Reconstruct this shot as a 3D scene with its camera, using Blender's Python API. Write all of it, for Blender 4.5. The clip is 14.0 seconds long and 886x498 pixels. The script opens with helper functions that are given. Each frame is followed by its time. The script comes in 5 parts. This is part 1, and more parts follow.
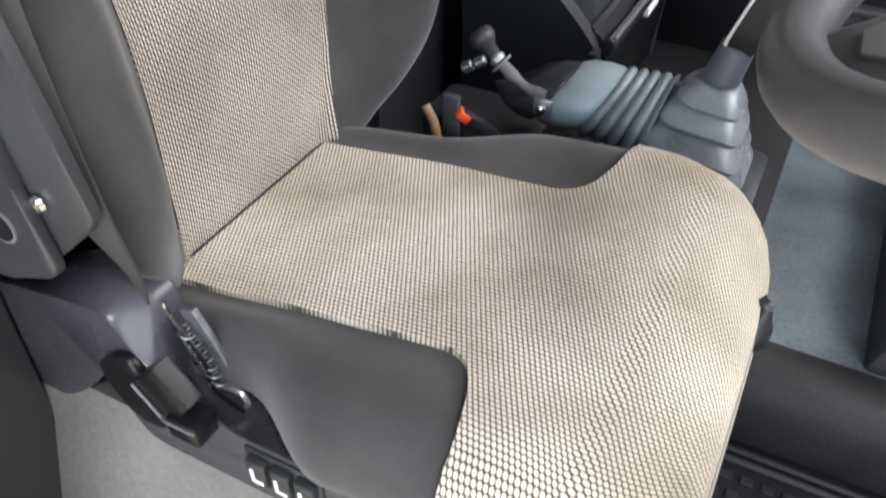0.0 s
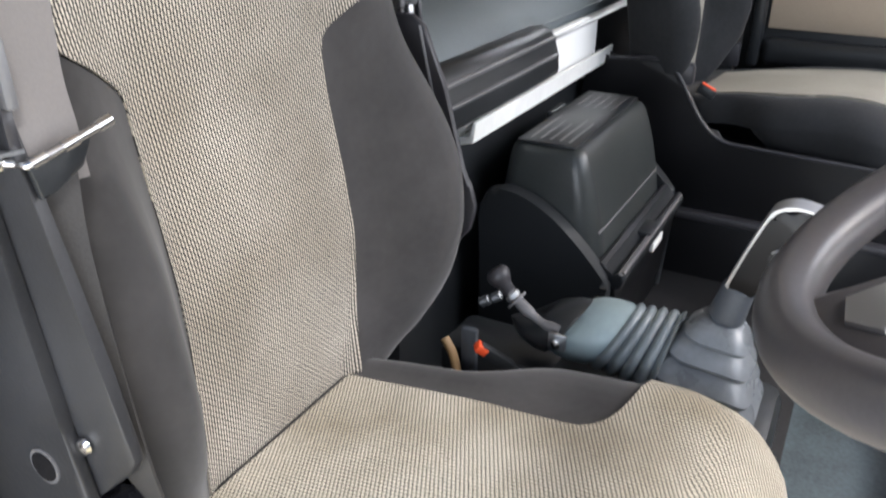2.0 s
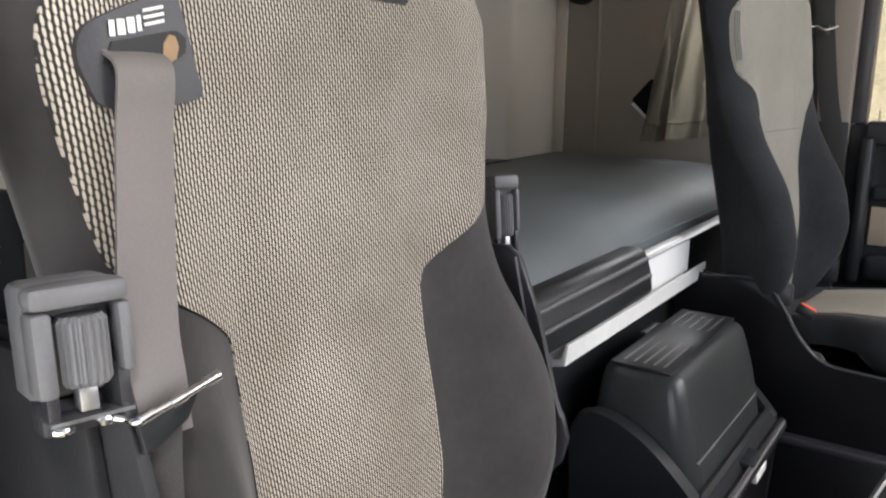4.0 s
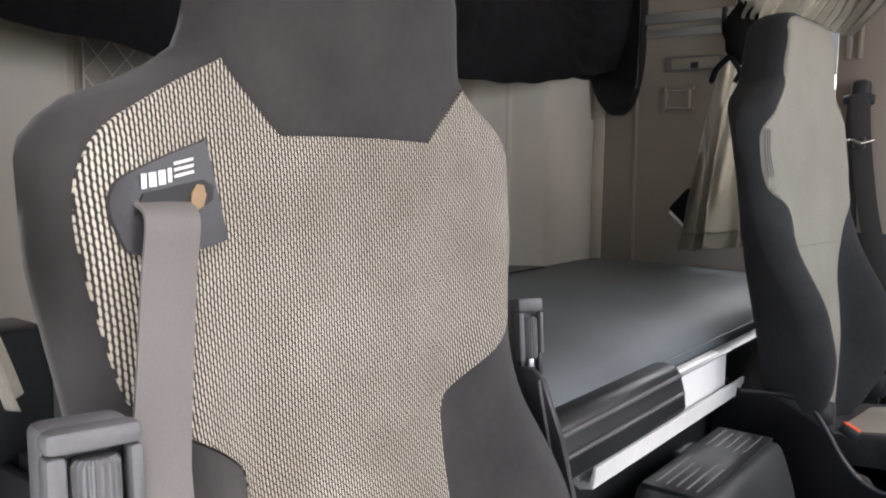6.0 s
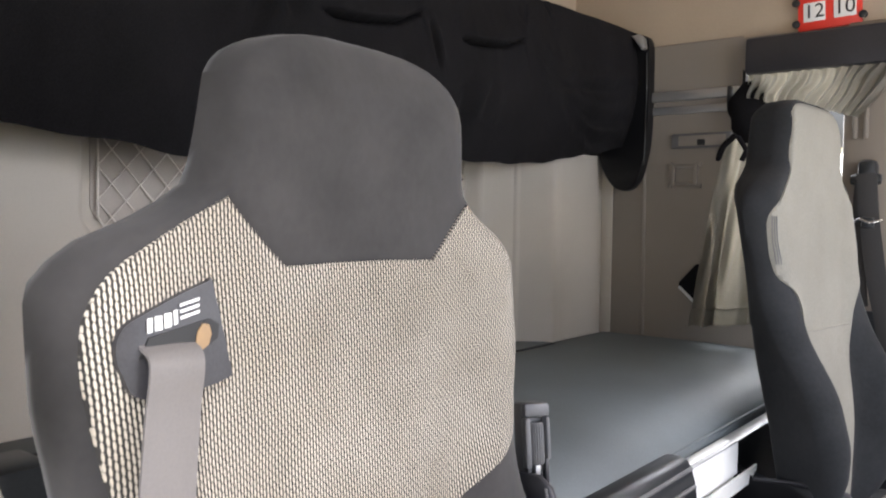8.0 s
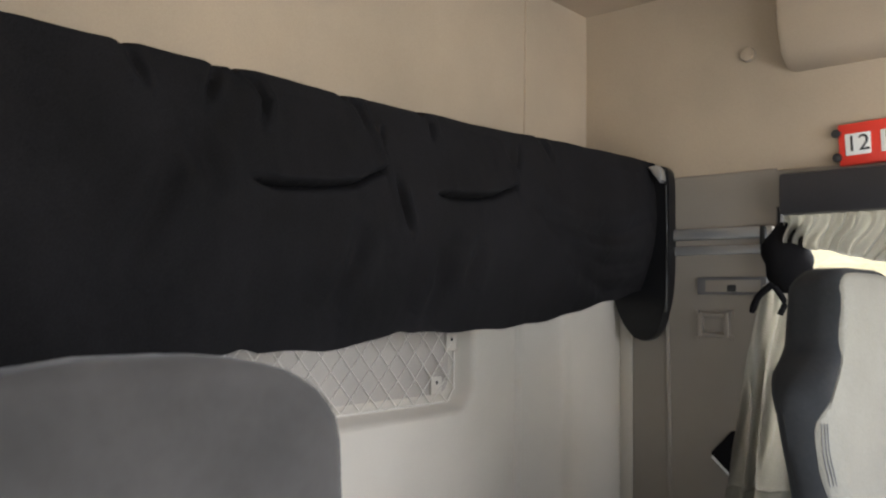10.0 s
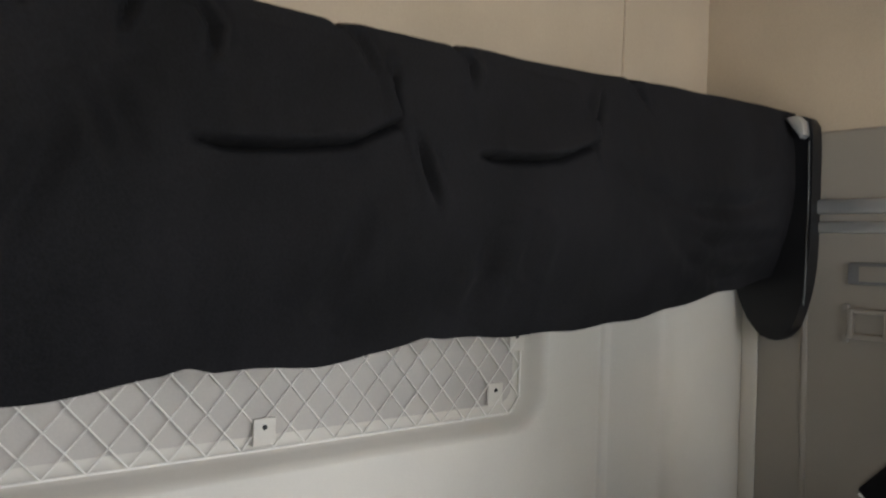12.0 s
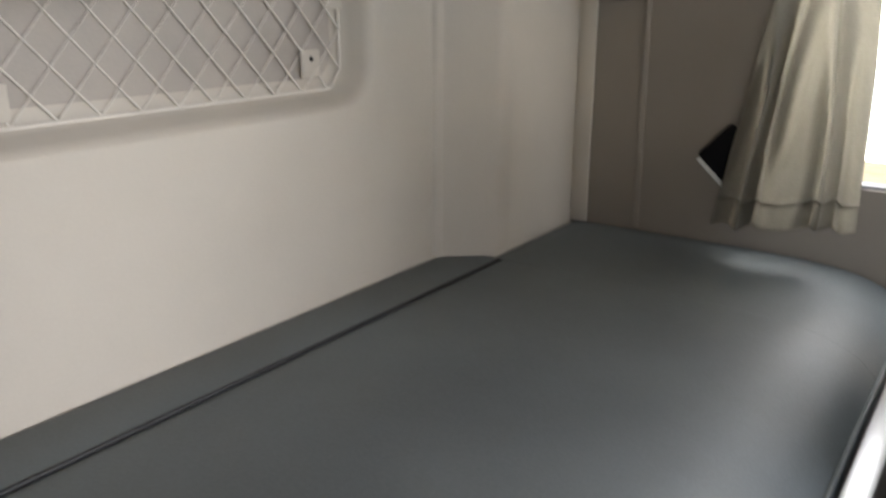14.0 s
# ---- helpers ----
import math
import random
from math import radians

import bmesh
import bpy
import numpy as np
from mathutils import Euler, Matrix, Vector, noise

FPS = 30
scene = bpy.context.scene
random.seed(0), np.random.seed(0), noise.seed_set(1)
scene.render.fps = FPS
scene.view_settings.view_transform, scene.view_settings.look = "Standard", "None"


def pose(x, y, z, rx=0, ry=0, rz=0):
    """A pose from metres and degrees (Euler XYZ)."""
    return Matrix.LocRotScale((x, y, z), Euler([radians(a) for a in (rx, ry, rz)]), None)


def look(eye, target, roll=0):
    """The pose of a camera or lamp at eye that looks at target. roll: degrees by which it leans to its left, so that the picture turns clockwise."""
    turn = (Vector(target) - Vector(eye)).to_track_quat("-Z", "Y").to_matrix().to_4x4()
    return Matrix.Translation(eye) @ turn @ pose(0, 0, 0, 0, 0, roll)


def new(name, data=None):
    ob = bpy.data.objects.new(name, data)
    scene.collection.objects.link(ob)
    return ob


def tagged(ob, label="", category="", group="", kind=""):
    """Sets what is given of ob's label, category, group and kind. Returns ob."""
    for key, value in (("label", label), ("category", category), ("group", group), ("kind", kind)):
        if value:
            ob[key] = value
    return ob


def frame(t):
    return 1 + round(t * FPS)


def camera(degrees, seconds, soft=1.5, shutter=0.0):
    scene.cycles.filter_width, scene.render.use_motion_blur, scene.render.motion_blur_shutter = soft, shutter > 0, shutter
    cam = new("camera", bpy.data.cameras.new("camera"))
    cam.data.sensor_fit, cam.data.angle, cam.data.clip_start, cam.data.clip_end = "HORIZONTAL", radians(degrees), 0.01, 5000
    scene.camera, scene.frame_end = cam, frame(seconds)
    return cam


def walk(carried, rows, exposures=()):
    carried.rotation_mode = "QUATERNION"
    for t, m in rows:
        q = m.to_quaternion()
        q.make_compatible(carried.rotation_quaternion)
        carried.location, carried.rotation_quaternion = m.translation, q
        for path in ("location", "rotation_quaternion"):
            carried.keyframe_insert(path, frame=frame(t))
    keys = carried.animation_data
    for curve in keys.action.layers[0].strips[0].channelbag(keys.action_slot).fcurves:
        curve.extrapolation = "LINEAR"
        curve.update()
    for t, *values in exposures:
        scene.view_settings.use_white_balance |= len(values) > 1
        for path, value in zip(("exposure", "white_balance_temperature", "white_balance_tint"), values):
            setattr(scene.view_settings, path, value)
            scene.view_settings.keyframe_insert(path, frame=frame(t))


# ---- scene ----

from functools import partial

cam = camera(57.3, 14.0, soft=2.0, shutter=0.5)
PATH = [
    (0, (0.486, -0.434, 1.014), (-0.194, 0.93, -0.282), 1.0),
    (0.5, (0.49, -0.435, 1.022), (-0.236, 1.01, -0.155), 0.8),
    (1, (0.485, -0.443, 1.039), (-0.276, 1.059, -0.039), 0.6),
    (1.5, (0.489, -0.449, 1.045), (-0.315, 1.106, 0.079), 0.5),
    (2, (0.489, -0.457, 1.057), (-0.354, 1.139, 0.197), 0.6),
    (2.5, (0.483, -0.457, 1.071), (-0.421, 1.177, 0.354), 0.7),
    (3, (0.472, -0.449, 1.083), (-0.506, 1.194, 0.496), 0.6),
    (3.5, (0.467, -0.446, 1.094), (-0.575, 1.184, 0.588), 0.6),
    (5.8, (0.496, -0.445, 1.135), (-0.716, 1.131, 0.917), 0.9),
    (6, (0.497, -0.44, 1.141), (-0.716, 1.136, 0.933), 0.9),
    (6.5, (0.505, -0.444, 1.16), (-0.716, 1.131, 0.989), 1.0),
    (7, (0.501, -0.444, 1.18), (-0.725, 1.129, 1.039), 1.0),
    (7.5, (0.5, -0.444, 1.193), (-0.734, 1.126, 1.083), 1.0),
    (8, (0.501, -0.437, 1.204), (-0.741, 1.129, 1.127), 0.9),
    (8.5, (0.491, -0.39, 1.242), (-0.753, 1.176, 1.208), 1.0),
    (9, (0.463, -0.317, 1.289), (-0.786, 1.245, 1.325), 0.8),
    (9.2, (0.454, -0.286, 1.309), (-0.796, 1.274, 1.378), 0.6),
    (11.3, (0.323, 0.121, 1.482), (-1.172, 1.444, 1.599), 1.7),
    (11.5, (0.310, 0.157, 1.480), (-1.217, 1.446, 1.564), 1.7),
    (12, (0.255, 0.220, 1.458), (-1.285, 1.497, 1.462), 1.8),
    (12.5, (0.168, 0.267, 1.412), (-1.326, 1.594, 1.323), 2.1),
    (13, (0.126, 0.314, 1.351), (-1.295, 1.704, 1.122), 1.9),
    (13.5, (0.072, 0.344, 1.315), (-1.189, 1.841, 0.895), 2.0),
    (14, (0.046, 0.367, 1.293), (-1.061, 1.924, 0.706), 0.2),
]
walk(cam, [(t, look(eye, target, roll)) for t, eye, target, roll in PATH], [(0.0, 0.82, 5900, 11), (3.0, 0.62, 6000, 12), (3.7, 0.47, 6150, 12.5), (6.0, 0.58, 6050, 15), (7.5, 0.88, 6000, 15), (9.2, 1.19, 6050, 13.5), (11.3, 0.88, 5750, 7.5), (12.5, 1.20, 6050, 9), (13.0, 1.36, 6100, 9.5), (13.5, 1.54, 6150, 11), (14.0, 1.08, 6250, 12)])

# ---- world and light ----
world = bpy.data.worlds.new("world")
scene.world = world
world.use_nodes = True
wn = world.node_tree.nodes
sky = wn.new("ShaderNodeTexSky")
sky.sky_type, sky.sun_disc = "NISHITA", False
sky.sun_elevation, sky.sun_rotation = radians(48), radians(60)
sky.dust_density, sky.ozone_density = 9.0, 0.3
wn["Background"].inputs["Strength"].default_value = 0.12
world.node_tree.links.new(sky.outputs[0], wn["Background"].inputs["Color"])
sun = new("sun", bpy.data.lights.new("sun", "SUN"))
sun.data.energy, sun.data.angle, sun.data.color = 1.4, radians(12), (1.0, 0.95, 0.86)
sun.matrix_world = look((3.0, -2.4, 4.4), (0, 0, 0))

screen = new("windscreen_skylight", bpy.data.lights.new("windscreen_skylight", "AREA"))
screen.data.shape, screen.data.size, screen.data.size_y, screen.data.energy = "RECTANGLE", 1.9, 0.78, 14.0
screen.data.color = (0.96, 0.98, 1.0)
screen.matrix_world = look((1.33, 0.80, 1.42), (-0.8, 0.80, 0.55))

# added low lamp outside the open driver door, for daylight and ground bounce
door_fill = new("door_fill_light", bpy.data.lights.new("door_fill_light", "AREA"))
door_fill.data.shape, door_fill.data.size, door_fill.data.size_y, door_fill.data.energy = "RECTANGLE", 1.3, 1.1, 12.0
door_fill.data.color = (0.96, 0.98, 1.0)
door_fill.matrix_world = look((0.45, -1.10, 0.55), (0.30, 0.2, 0.60))

side_sky = new("window_skylight", bpy.data.lights.new("window_skylight", "AREA"))
side_sky.data.shape, side_sky.data.size, side_sky.data.size_y, side_sky.data.energy = "RECTANGLE", 0.26, 0.62, 2.0
side_sky.data.color = (1.0, 0.99, 0.94)
side_sky.matrix_world = look((-0.133, 1.925, 1.31), (-0.133, 0.9, 1.0))


# ---- materials ----
def material(name, color, rough=0.6, metal=0.0, grain=0.0, size=0.01, bump=0.0, blotch=0.0, blotch_size=0.15, sheen=0.0, coat=0.0, specular=0.5):
    """A surface with fine grain and larger stains, at sizes in metres."""
    m = bpy.data.materials.new(name)
    m.use_nodes = True
    n, l = m.node_tree.nodes, m.node_tree.links
    b = n["Principled BSDF"]
    b.inputs["Base Color"].default_value = (*color, 1)
    b.inputs["Roughness"].default_value, b.inputs["Metallic"].default_value = rough, metal
    b.inputs["Sheen Weight"].default_value, b.inputs["Coat Weight"].default_value = sheen, coat
    co = n.new("ShaderNodeTexCoord")
    fine, large = n.new("ShaderNodeTexNoise"), n.new("ShaderNodeTexNoise")
    for node, s, d in ((fine, size, 3.0), (large, blotch_size, 5.0)):
        node.inputs["Scale"].default_value, node.inputs["Detail"].default_value = 1.0 / s, d
        l.new(co.outputs["Object"], node.inputs["Vector"])
    if grain or blotch:
        total = n.new("ShaderNodeMath")
        total.operation = "ADD"
        for k, (node, amount) in enumerate(((fine, grain), (large, blotch))):
            rng = n.new("ShaderNodeMapRange")
            rng.inputs["From Min"].default_value, rng.inputs["From Max"].default_value = 0.3, 0.7
            rng.inputs["To Min"].default_value, rng.inputs["To Max"].default_value = 0.5 - amount, 0.5 + amount
            l.new(node.outputs["Fac"], rng.inputs["Value"])
            l.new(rng.outputs[0], total.inputs[k])
        mul = n.new("ShaderNodeMix")
        mul.data_type, mul.blend_type = "RGBA", "MULTIPLY"
        mul.inputs["Factor"].default_value = 1.0
        mul.inputs["A"].default_value = (*color, 1)
        l.new(total.outputs[0], mul.inputs["B"])
        l.new(mul.outputs["Result"], b.inputs["Base Color"])
    if blotch:
        rr = n.new("ShaderNodeMapRange")
        rr.inputs["To Min"].default_value, rr.inputs["To Max"].default_value = max(0.05, rough - 0.12), min(1, rough + 0.12)
        l.new(large.outputs["Fac"], rr.inputs["Value"])
        l.new(rr.outputs[0], b.inputs["Roughness"])
    if bump:
        bp = n.new("ShaderNodeBump")
        bp.inputs["Strength"].default_value, bp.inputs["Distance"].default_value = 0.6, bump
        l.new(fine.outputs["Fac"], bp.inputs["Height"])
        l.new(bp.outputs[0], b.inputs["Normal"])
    b.inputs["Specular IOR Level"].default_value = specular
    return m


def woven(name, light, dark, pu, pv, wide, tall, blotch=0.2, slant=0.0):
    """Knitted upholstery: pale slanting yarns over a dark ground, laid out by the UV map in metres."""
    m = bpy.data.materials.new(name)
    m.use_nodes = True
    n, l = m.node_tree.nodes, m.node_tree.links
    b = n["Principled BSDF"]
    b.inputs["Roughness"].default_value, b.inputs["Sheen Weight"].default_value = 0.9, 0.15
    uv, sep = n.new("ShaderNodeUVMap"), n.new("ShaderNodeSeparateXYZ")
    wob, wmul, wadd = n.new("ShaderNodeTexNoise"), n.new("ShaderNodeVectorMath"), n.new("ShaderNodeVectorMath")
    wob.inputs["Scale"].default_value = 40.0
    wmul.operation, wadd.operation = "MULTIPLY", "ADD"
    wmul.inputs[1].default_value = (0.0008, 0.0008, 0)
    l.new(uv.outputs[0], wob.inputs["Vector"])
    l.new(wob.outputs["Color"], wmul.inputs[0])
    l.new(wmul.outputs[0], wadd.inputs[0])
    l.new(uv.outputs[0], wadd.inputs[1])
    l.new(wadd.outputs[0], sep.inputs[0])

    def math(op, a, c):
        q = n.new("ShaderNodeMath")
        q.operation = op
        for k, v in enumerate((a, c)):
            if v is None:
                continue
            if isinstance(v, (int, float)):
                q.inputs[k].default_value = v
            else:
                l.new(v, q.inputs[k])
        return q.outputs[0]

    column = math("DIVIDE", math("ADD", sep.outputs[0], math("MULTIPLY", sep.outputs[1], slant)), pu)
    fu = math("SUBTRACT", math("FRACT", column, None), 0.5)
    along = math("ADD", math("DIVIDE", sep.outputs[1], pv), math("MULTIPLY", math("FLOOR", column, None), 0.5))
    fv = math("SUBTRACT", math("FRACT", math("ADD", along, math("MULTIPLY", fu, 0.30)), None), 0.5)
    du, dv = math("DIVIDE", fu, wide), math("DIVIDE", fv, tall)
    f = math("ADD", math("POWER", math("ABSOLUTE", du, None), 2.0), math("POWER", math("ABSOLUTE", dv, None), 2.4))
    ramp = n.new("ShaderNodeMapRange")
    ramp.inputs["From Min"].default_value, ramp.inputs["From Max"].default_value = 1.25, 0.65
    l.new(f, ramp.inputs["Value"])
    co, big = n.new("ShaderNodeTexCoord"), n.new("ShaderNodeTexNoise")
    big.inputs["Scale"].default_value, big.inputs["Detail"].default_value = 7.0, 4.0
    l.new(co.outputs["Object"], big.inputs["Vector"])
    shade = n.new("ShaderNodeMapRange")
    shade.inputs["From Min"].default_value, shade.inputs["From Max"].default_value = 0.34, 0.66
    l.new(big.outputs["Fac"], shade.inputs["Value"])
    tint = n.new("ShaderNodeMix")
    tint.data_type, tint.blend_type = "RGBA", "MULTIPLY"
    tint.inputs["Factor"].default_value, tint.inputs["A"].default_value = 1.0, (*light, 1)
    stain = n.new("ShaderNodeMix")
    stain.data_type = "RGBA"
    stain.inputs["A"].default_value = (1 - blotch * 0.9, 1 - blotch, 1 - blotch * 1.2, 1)
    stain.inputs["B"].default_value = (1 + blotch * 0.4, 1 + blotch * 0.4, 1 + blotch * 0.4, 1)
    l.new(shade.outputs[0], stain.inputs["Factor"])
    l.new(stain.outputs["Result"], tint.inputs["B"])
    mix = n.new("ShaderNodeMix")
    mix.data_type = "RGBA"
    mix.inputs["A"].default_value = (*dark, 1)
    l.new(ramp.outputs[0], mix.inputs["Factor"])
    l.new(tint.outputs["Result"], mix.inputs["B"])
    l.new(mix.outputs["Result"], b.inputs["Base Color"])
    bp = n.new("ShaderNodeBump")
    bp.inputs["Strength"].default_value, bp.inputs["Distance"].default_value = 0.5, 0.0012
    l.new(ramp.outputs[0], bp.inputs["Height"])
    l.new(bp.outputs[0], b.inputs["Normal"])
    return m


CLOTH_BACK = woven("knit_back", (0.60, 0.545, 0.46), (0.030, 0.027, 0.024), 0.0034, 0.0070, 0.295, 0.484, 0.26, slant=0.06)
CLOTH_SEAT = woven("knit_seat", (0.60, 0.548, 0.44), (0.060, 0.054, 0.043), 0.0046, 0.0045, 0.455, 0.425, 0.40)
SUEDE_BLACK = material("black_suede", (0.024, 0.025, 0.027), 0.95, grain=0.08, size=0.008, bump=0.0006, blotch=0.3, blotch_size=0.12, sheen=0.05, specular=0.25)
PALE_CLOTH = material("pale_cloth", (0.26, 0.247, 0.21), 0.85, grain=0.08, size=0.004, bump=0.001, blotch=0.12, blotch_size=0.2)
SUEDE = material("suede", (0.036, 0.0336, 0.033), 0.95, grain=0.07, size=0.009, bump=0.0003, blotch=0.45, blotch_size=0.11, sheen=0.2)
BLACK = material("black_plastic", (0.022, 0.024, 0.026), 0.35, grain=0.1, size=0.003, bump=0.0002, blotch=0.08)
GREY = material("grey_plastic", (0.13, 0.127, 0.13), 0.45, grain=0.1, size=0.003, bump=0.0003, blotch=0.15)
CHARCOAL = material("charcoal_plastic", (0.036, 0.035, 0.039), 0.40, grain=0.1, size=0.003, bump=0.0004, blotch=0.15)
RUBBER = material("boot_rubber", (0.155, 0.168, 0.182), 0.28, grain=0.1, size=0.01, blotch=0.25, blotch_size=0.06)
SKIRT = material("skirt_cloth", (0.16, 0.152, 0.145), 0.5, grain=0.15, size=0.006, blotch=0.25, blotch_size=0.2)
MAT_RUBBER = material("mat_rubber", (0.013, 0.013, 0.014), 0.6, grain=0.2, size=0.01, blotch=0.3, specular=0.25)
CARPET = material("tunnel_cover", (0.070, 0.090, 0.099), 0.45, grain=0.22, size=0.007, bump=0.0012, blotch=0.4, blotch_size=0.09)
BELT_DARK = material("dark_webbing", (0.034, 0.032, 0.031), 0.7, grain=0.12, size=0.002, bump=0.0004, blotch=0.1)
WEBBING = material("webbing", (0.168, 0.154, 0.145), 0.6, grain=0.05, size=0.002, bump=0.0002, blotch=0.1)
POD = material("pod_plastic", (0.048, 0.045, 0.054), 0.28, grain=0.06, size=0.003, bump=0.0002, blotch=0.15, blotch_size=0.1)
EDGE = material("grained_edge", (0.016, 0.0155, 0.016), 0.58, grain=0.25, size=0.004, bump=0.0012, blotch=0.3, blotch_size=0.08, specular=0.35)
BELLOWS = material("bellows_rubber", (0.20, 0.23, 0.245), 0.34, grain=0.06, size=0.01, blotch=0.2, blotch_size=0.05)
RUBBER_DARK = material("sleeve_rubber", (0.075, 0.083, 0.095), 0.45, grain=0.06, size=0.006, blotch=0.15, blotch_size=0.05)
RUBBER_PALE = material("collar_rubber", (0.25, 0.315, 0.33), 0.35, grain=0.05, size=0.01, blotch=0.12, blotch_size=0.06)
TAN = material("tan_plastic", (0.30, 0.19, 0.09), 0.5, blotch=0.2, blotch_size=0.02)
HOOD = material("hood_plastic", (0.135, 0.135, 0.14), 0.5, grain=0.05, size=0.003, bump=0.0002, blotch=0.15, blotch_size=0.05)
STEEL = material("worn_steel", (0.26, 0.27, 0.28), 0.38, metal=0.8, blotch=0.3, blotch_size=0.01)
# greenish black, lightened to carry the sheen on the box front
BOX_PLASTIC = material("box_plastic", (0.036, 0.040, 0.039), 0.33, grain=0.1, size=0.003, bump=0.0002, blotch=0.12)
JET = material("jet_plastic", (0.007, 0.007, 0.008), 0.34, grain=0.05, size=0.004, blotch=0.1, specular=0.3)
TOWER = material("tower_plastic", (0.027, 0.0275, 0.030), 0.42, grain=0.1, size=0.003, bump=0.0004, blotch=0.2, blotch_size=0.08)
CHROME = material("chrome", (0.75, 0.75, 0.76), 0.18, metal=1.0)
SILVER = material("silver_paint", (0.5, 0.5, 0.5), 0.3, metal=0.7)
WHITE = material("white_plastic", (0.86, 0.86, 0.83), 0.4, blotch=0.06, grain=0.03, size=0.02)
PAPER = material("card", (0.85, 0.85, 0.83), 0.6, blotch=0.04)
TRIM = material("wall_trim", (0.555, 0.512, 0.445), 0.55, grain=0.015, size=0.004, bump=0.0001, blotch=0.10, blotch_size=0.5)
# darker beige for the side trim, with the corner's shade in its colour
TRIM_SHADED = material("side_trim_shaded", (0.262, 0.231, 0.198), 0.6, grain=0.015, size=0.004, bump=0.0001, blotch=0.12, blotch_size=0.5)
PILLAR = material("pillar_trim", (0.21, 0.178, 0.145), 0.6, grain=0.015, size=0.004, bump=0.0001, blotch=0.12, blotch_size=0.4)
HEADLINER = material("headliner", (0.405, 0.33, 0.248), 0.9, grain=0.04, size=0.003, bump=0.0003, blotch=0.1, blotch_size=0.4)
VINYL = material("mattress_vinyl", (0.120, 0.138, 0.146), 0.60, grain=0.06, size=0.004, bump=0.0004, blotch=0.2, blotch_size=0.3)
PIPING = material("dark_piping", (0.022, 0.024, 0.026), 0.6)
BLACK_CLOTH = material("black_cloth", (0.0085, 0.0080, 0.0090), 0.9, grain=0.3, size=0.003, bump=0.0005, blotch=0.3, specular=0.12)
CURTAIN = material("curtain_cloth", (0.27, 0.253, 0.212), 0.6, grain=0.1, size=0.003, bump=0.0003, blotch=0.1, sheen=0.3)
cn, cl_ = CURTAIN.node_tree.nodes, CURTAIN.node_tree.links
glow, blend = cn.new("ShaderNodeBsdfTranslucent"), cn.new("ShaderNodeMixShader")
glow.inputs["Color"].default_value = (0.50, 0.47, 0.38, 1)
blend.inputs[0].default_value = 0.16
cl_.new(cn["Principled BSDF"].outputs[0], blend.inputs[1])
cl_.new(glow.outputs[0], blend.inputs[2])
cl_.new(blend.outputs[0], cn["Material Output"].inputs["Surface"])
RED = material("red_plastic", (0.75, 0.05, 0.03), 0.4, blotch=0.1)
ORANGE = material("orange_plastic", (0.85, 0.10, 0.03), 0.4)
INK = material("ink", (0.015, 0.015, 0.015), 0.6)
NET = material("net_cord", (0.74, 0.70, 0.64), 0.8)
FELT = material("felt", (0.435, 0.395, 0.352), 0.95, grain=0.03, size=0.004, bump=0.0002, blotch=0.10)
WHEEL = material("wheel_leather", (0.085, 0.080, 0.084), 0.34, grain=0.06, size=0.004, blotch=0.12)
GRASS = material("dry_grass", (0.62, 0.57, 0.36), 0.9, grain=0.2, size=0.3, blotch=0.12, blotch_size=3.0)
REEDS = material("reeds", (0.64, 0.58, 0.38), 0.9, grain=0.5, size=0.4, blotch=0.4, blotch_size=2.0)
GLASS = bpy.data.materials.new("window_glass")
GLASS.use_nodes = True
GLASS.node_tree.nodes["Principled BSDF"].inputs["Transmission Weight"].default_value = 1.0
GLASS.node_tree.nodes["Principled BSDF"].inputs["Roughness"].default_value = 0.02
GLASS.node_tree.nodes["Principled BSDF"].inputs["IOR"].default_value = 1.05


# ---- mesh helpers ----
def mesh_of(name, bm, mat, smooth=True, angle=40):
    me = bpy.data.meshes.new(name)
    bmesh.ops.recalc_face_normals(bm, faces=bm.faces)
    if smooth:
        for f in bm.faces:
            f.smooth = True
        for e in bm.edges:
            if len(e.link_faces) == 2 and e.calc_face_angle(0) > radians(angle):
                e.smooth = False
    bm.to_mesh(me)
    bm.free()
    me.materials.append(mat)
    return me


def part(name, bm, mat, parent, label="", smooth=True, angle=40):
    ob = new(name, mesh_of(name, bm, mat, smooth, angle))
    ob.parent = parent
    return tagged(ob, label=label)


def thing(name, label, category, at=None, group="", kind=""):
    ob = new(name)
    ob.empty_display_size = 0.05
    if at is not None:
        ob.matrix_world = at
    return tagged(ob, label, category, group, kind)


def solid(name, bm, mat, label, category, kind="", smooth=True, at=None):
    ob = new(name, mesh_of(name, bm, mat, smooth))
    if at is not None:
        ob.matrix_world = at
    return tagged(ob, label, category, "", kind)


def box(lo, hi, r=0.0, seg=2, bm=None):
    """A box from corner to corner, with rounded edges."""
    out = bmesh.new()
    bmesh.ops.create_cube(out, size=1.0)
    d = [max(b - a, 1e-4) for a, b in zip(lo, hi)]
    c = [(a + b) / 2 for a, b in zip(lo, hi)]
    bmesh.ops.scale(out, vec=d, verts=out.verts)
    if r:
        bmesh.ops.bevel(out, geom=out.edges[:], offset=min(r, min(d) * 0.49), segments=seg, profile=0.5, affect="EDGES")
    bmesh.ops.translate(out, vec=c, verts=out.verts)
    return join(bm, out)


def join(bm, other):
    if bm is None:
        return other
    me = bpy.data.meshes.new("tmp")
    other.to_mesh(me)
    other.free()
    bm.from_mesh(me)
    bpy.data.meshes.remove(me)
    return bm


def moved(bm, m):
    bmesh.ops.transform(bm, matrix=m, verts=bm.verts)
    return bm


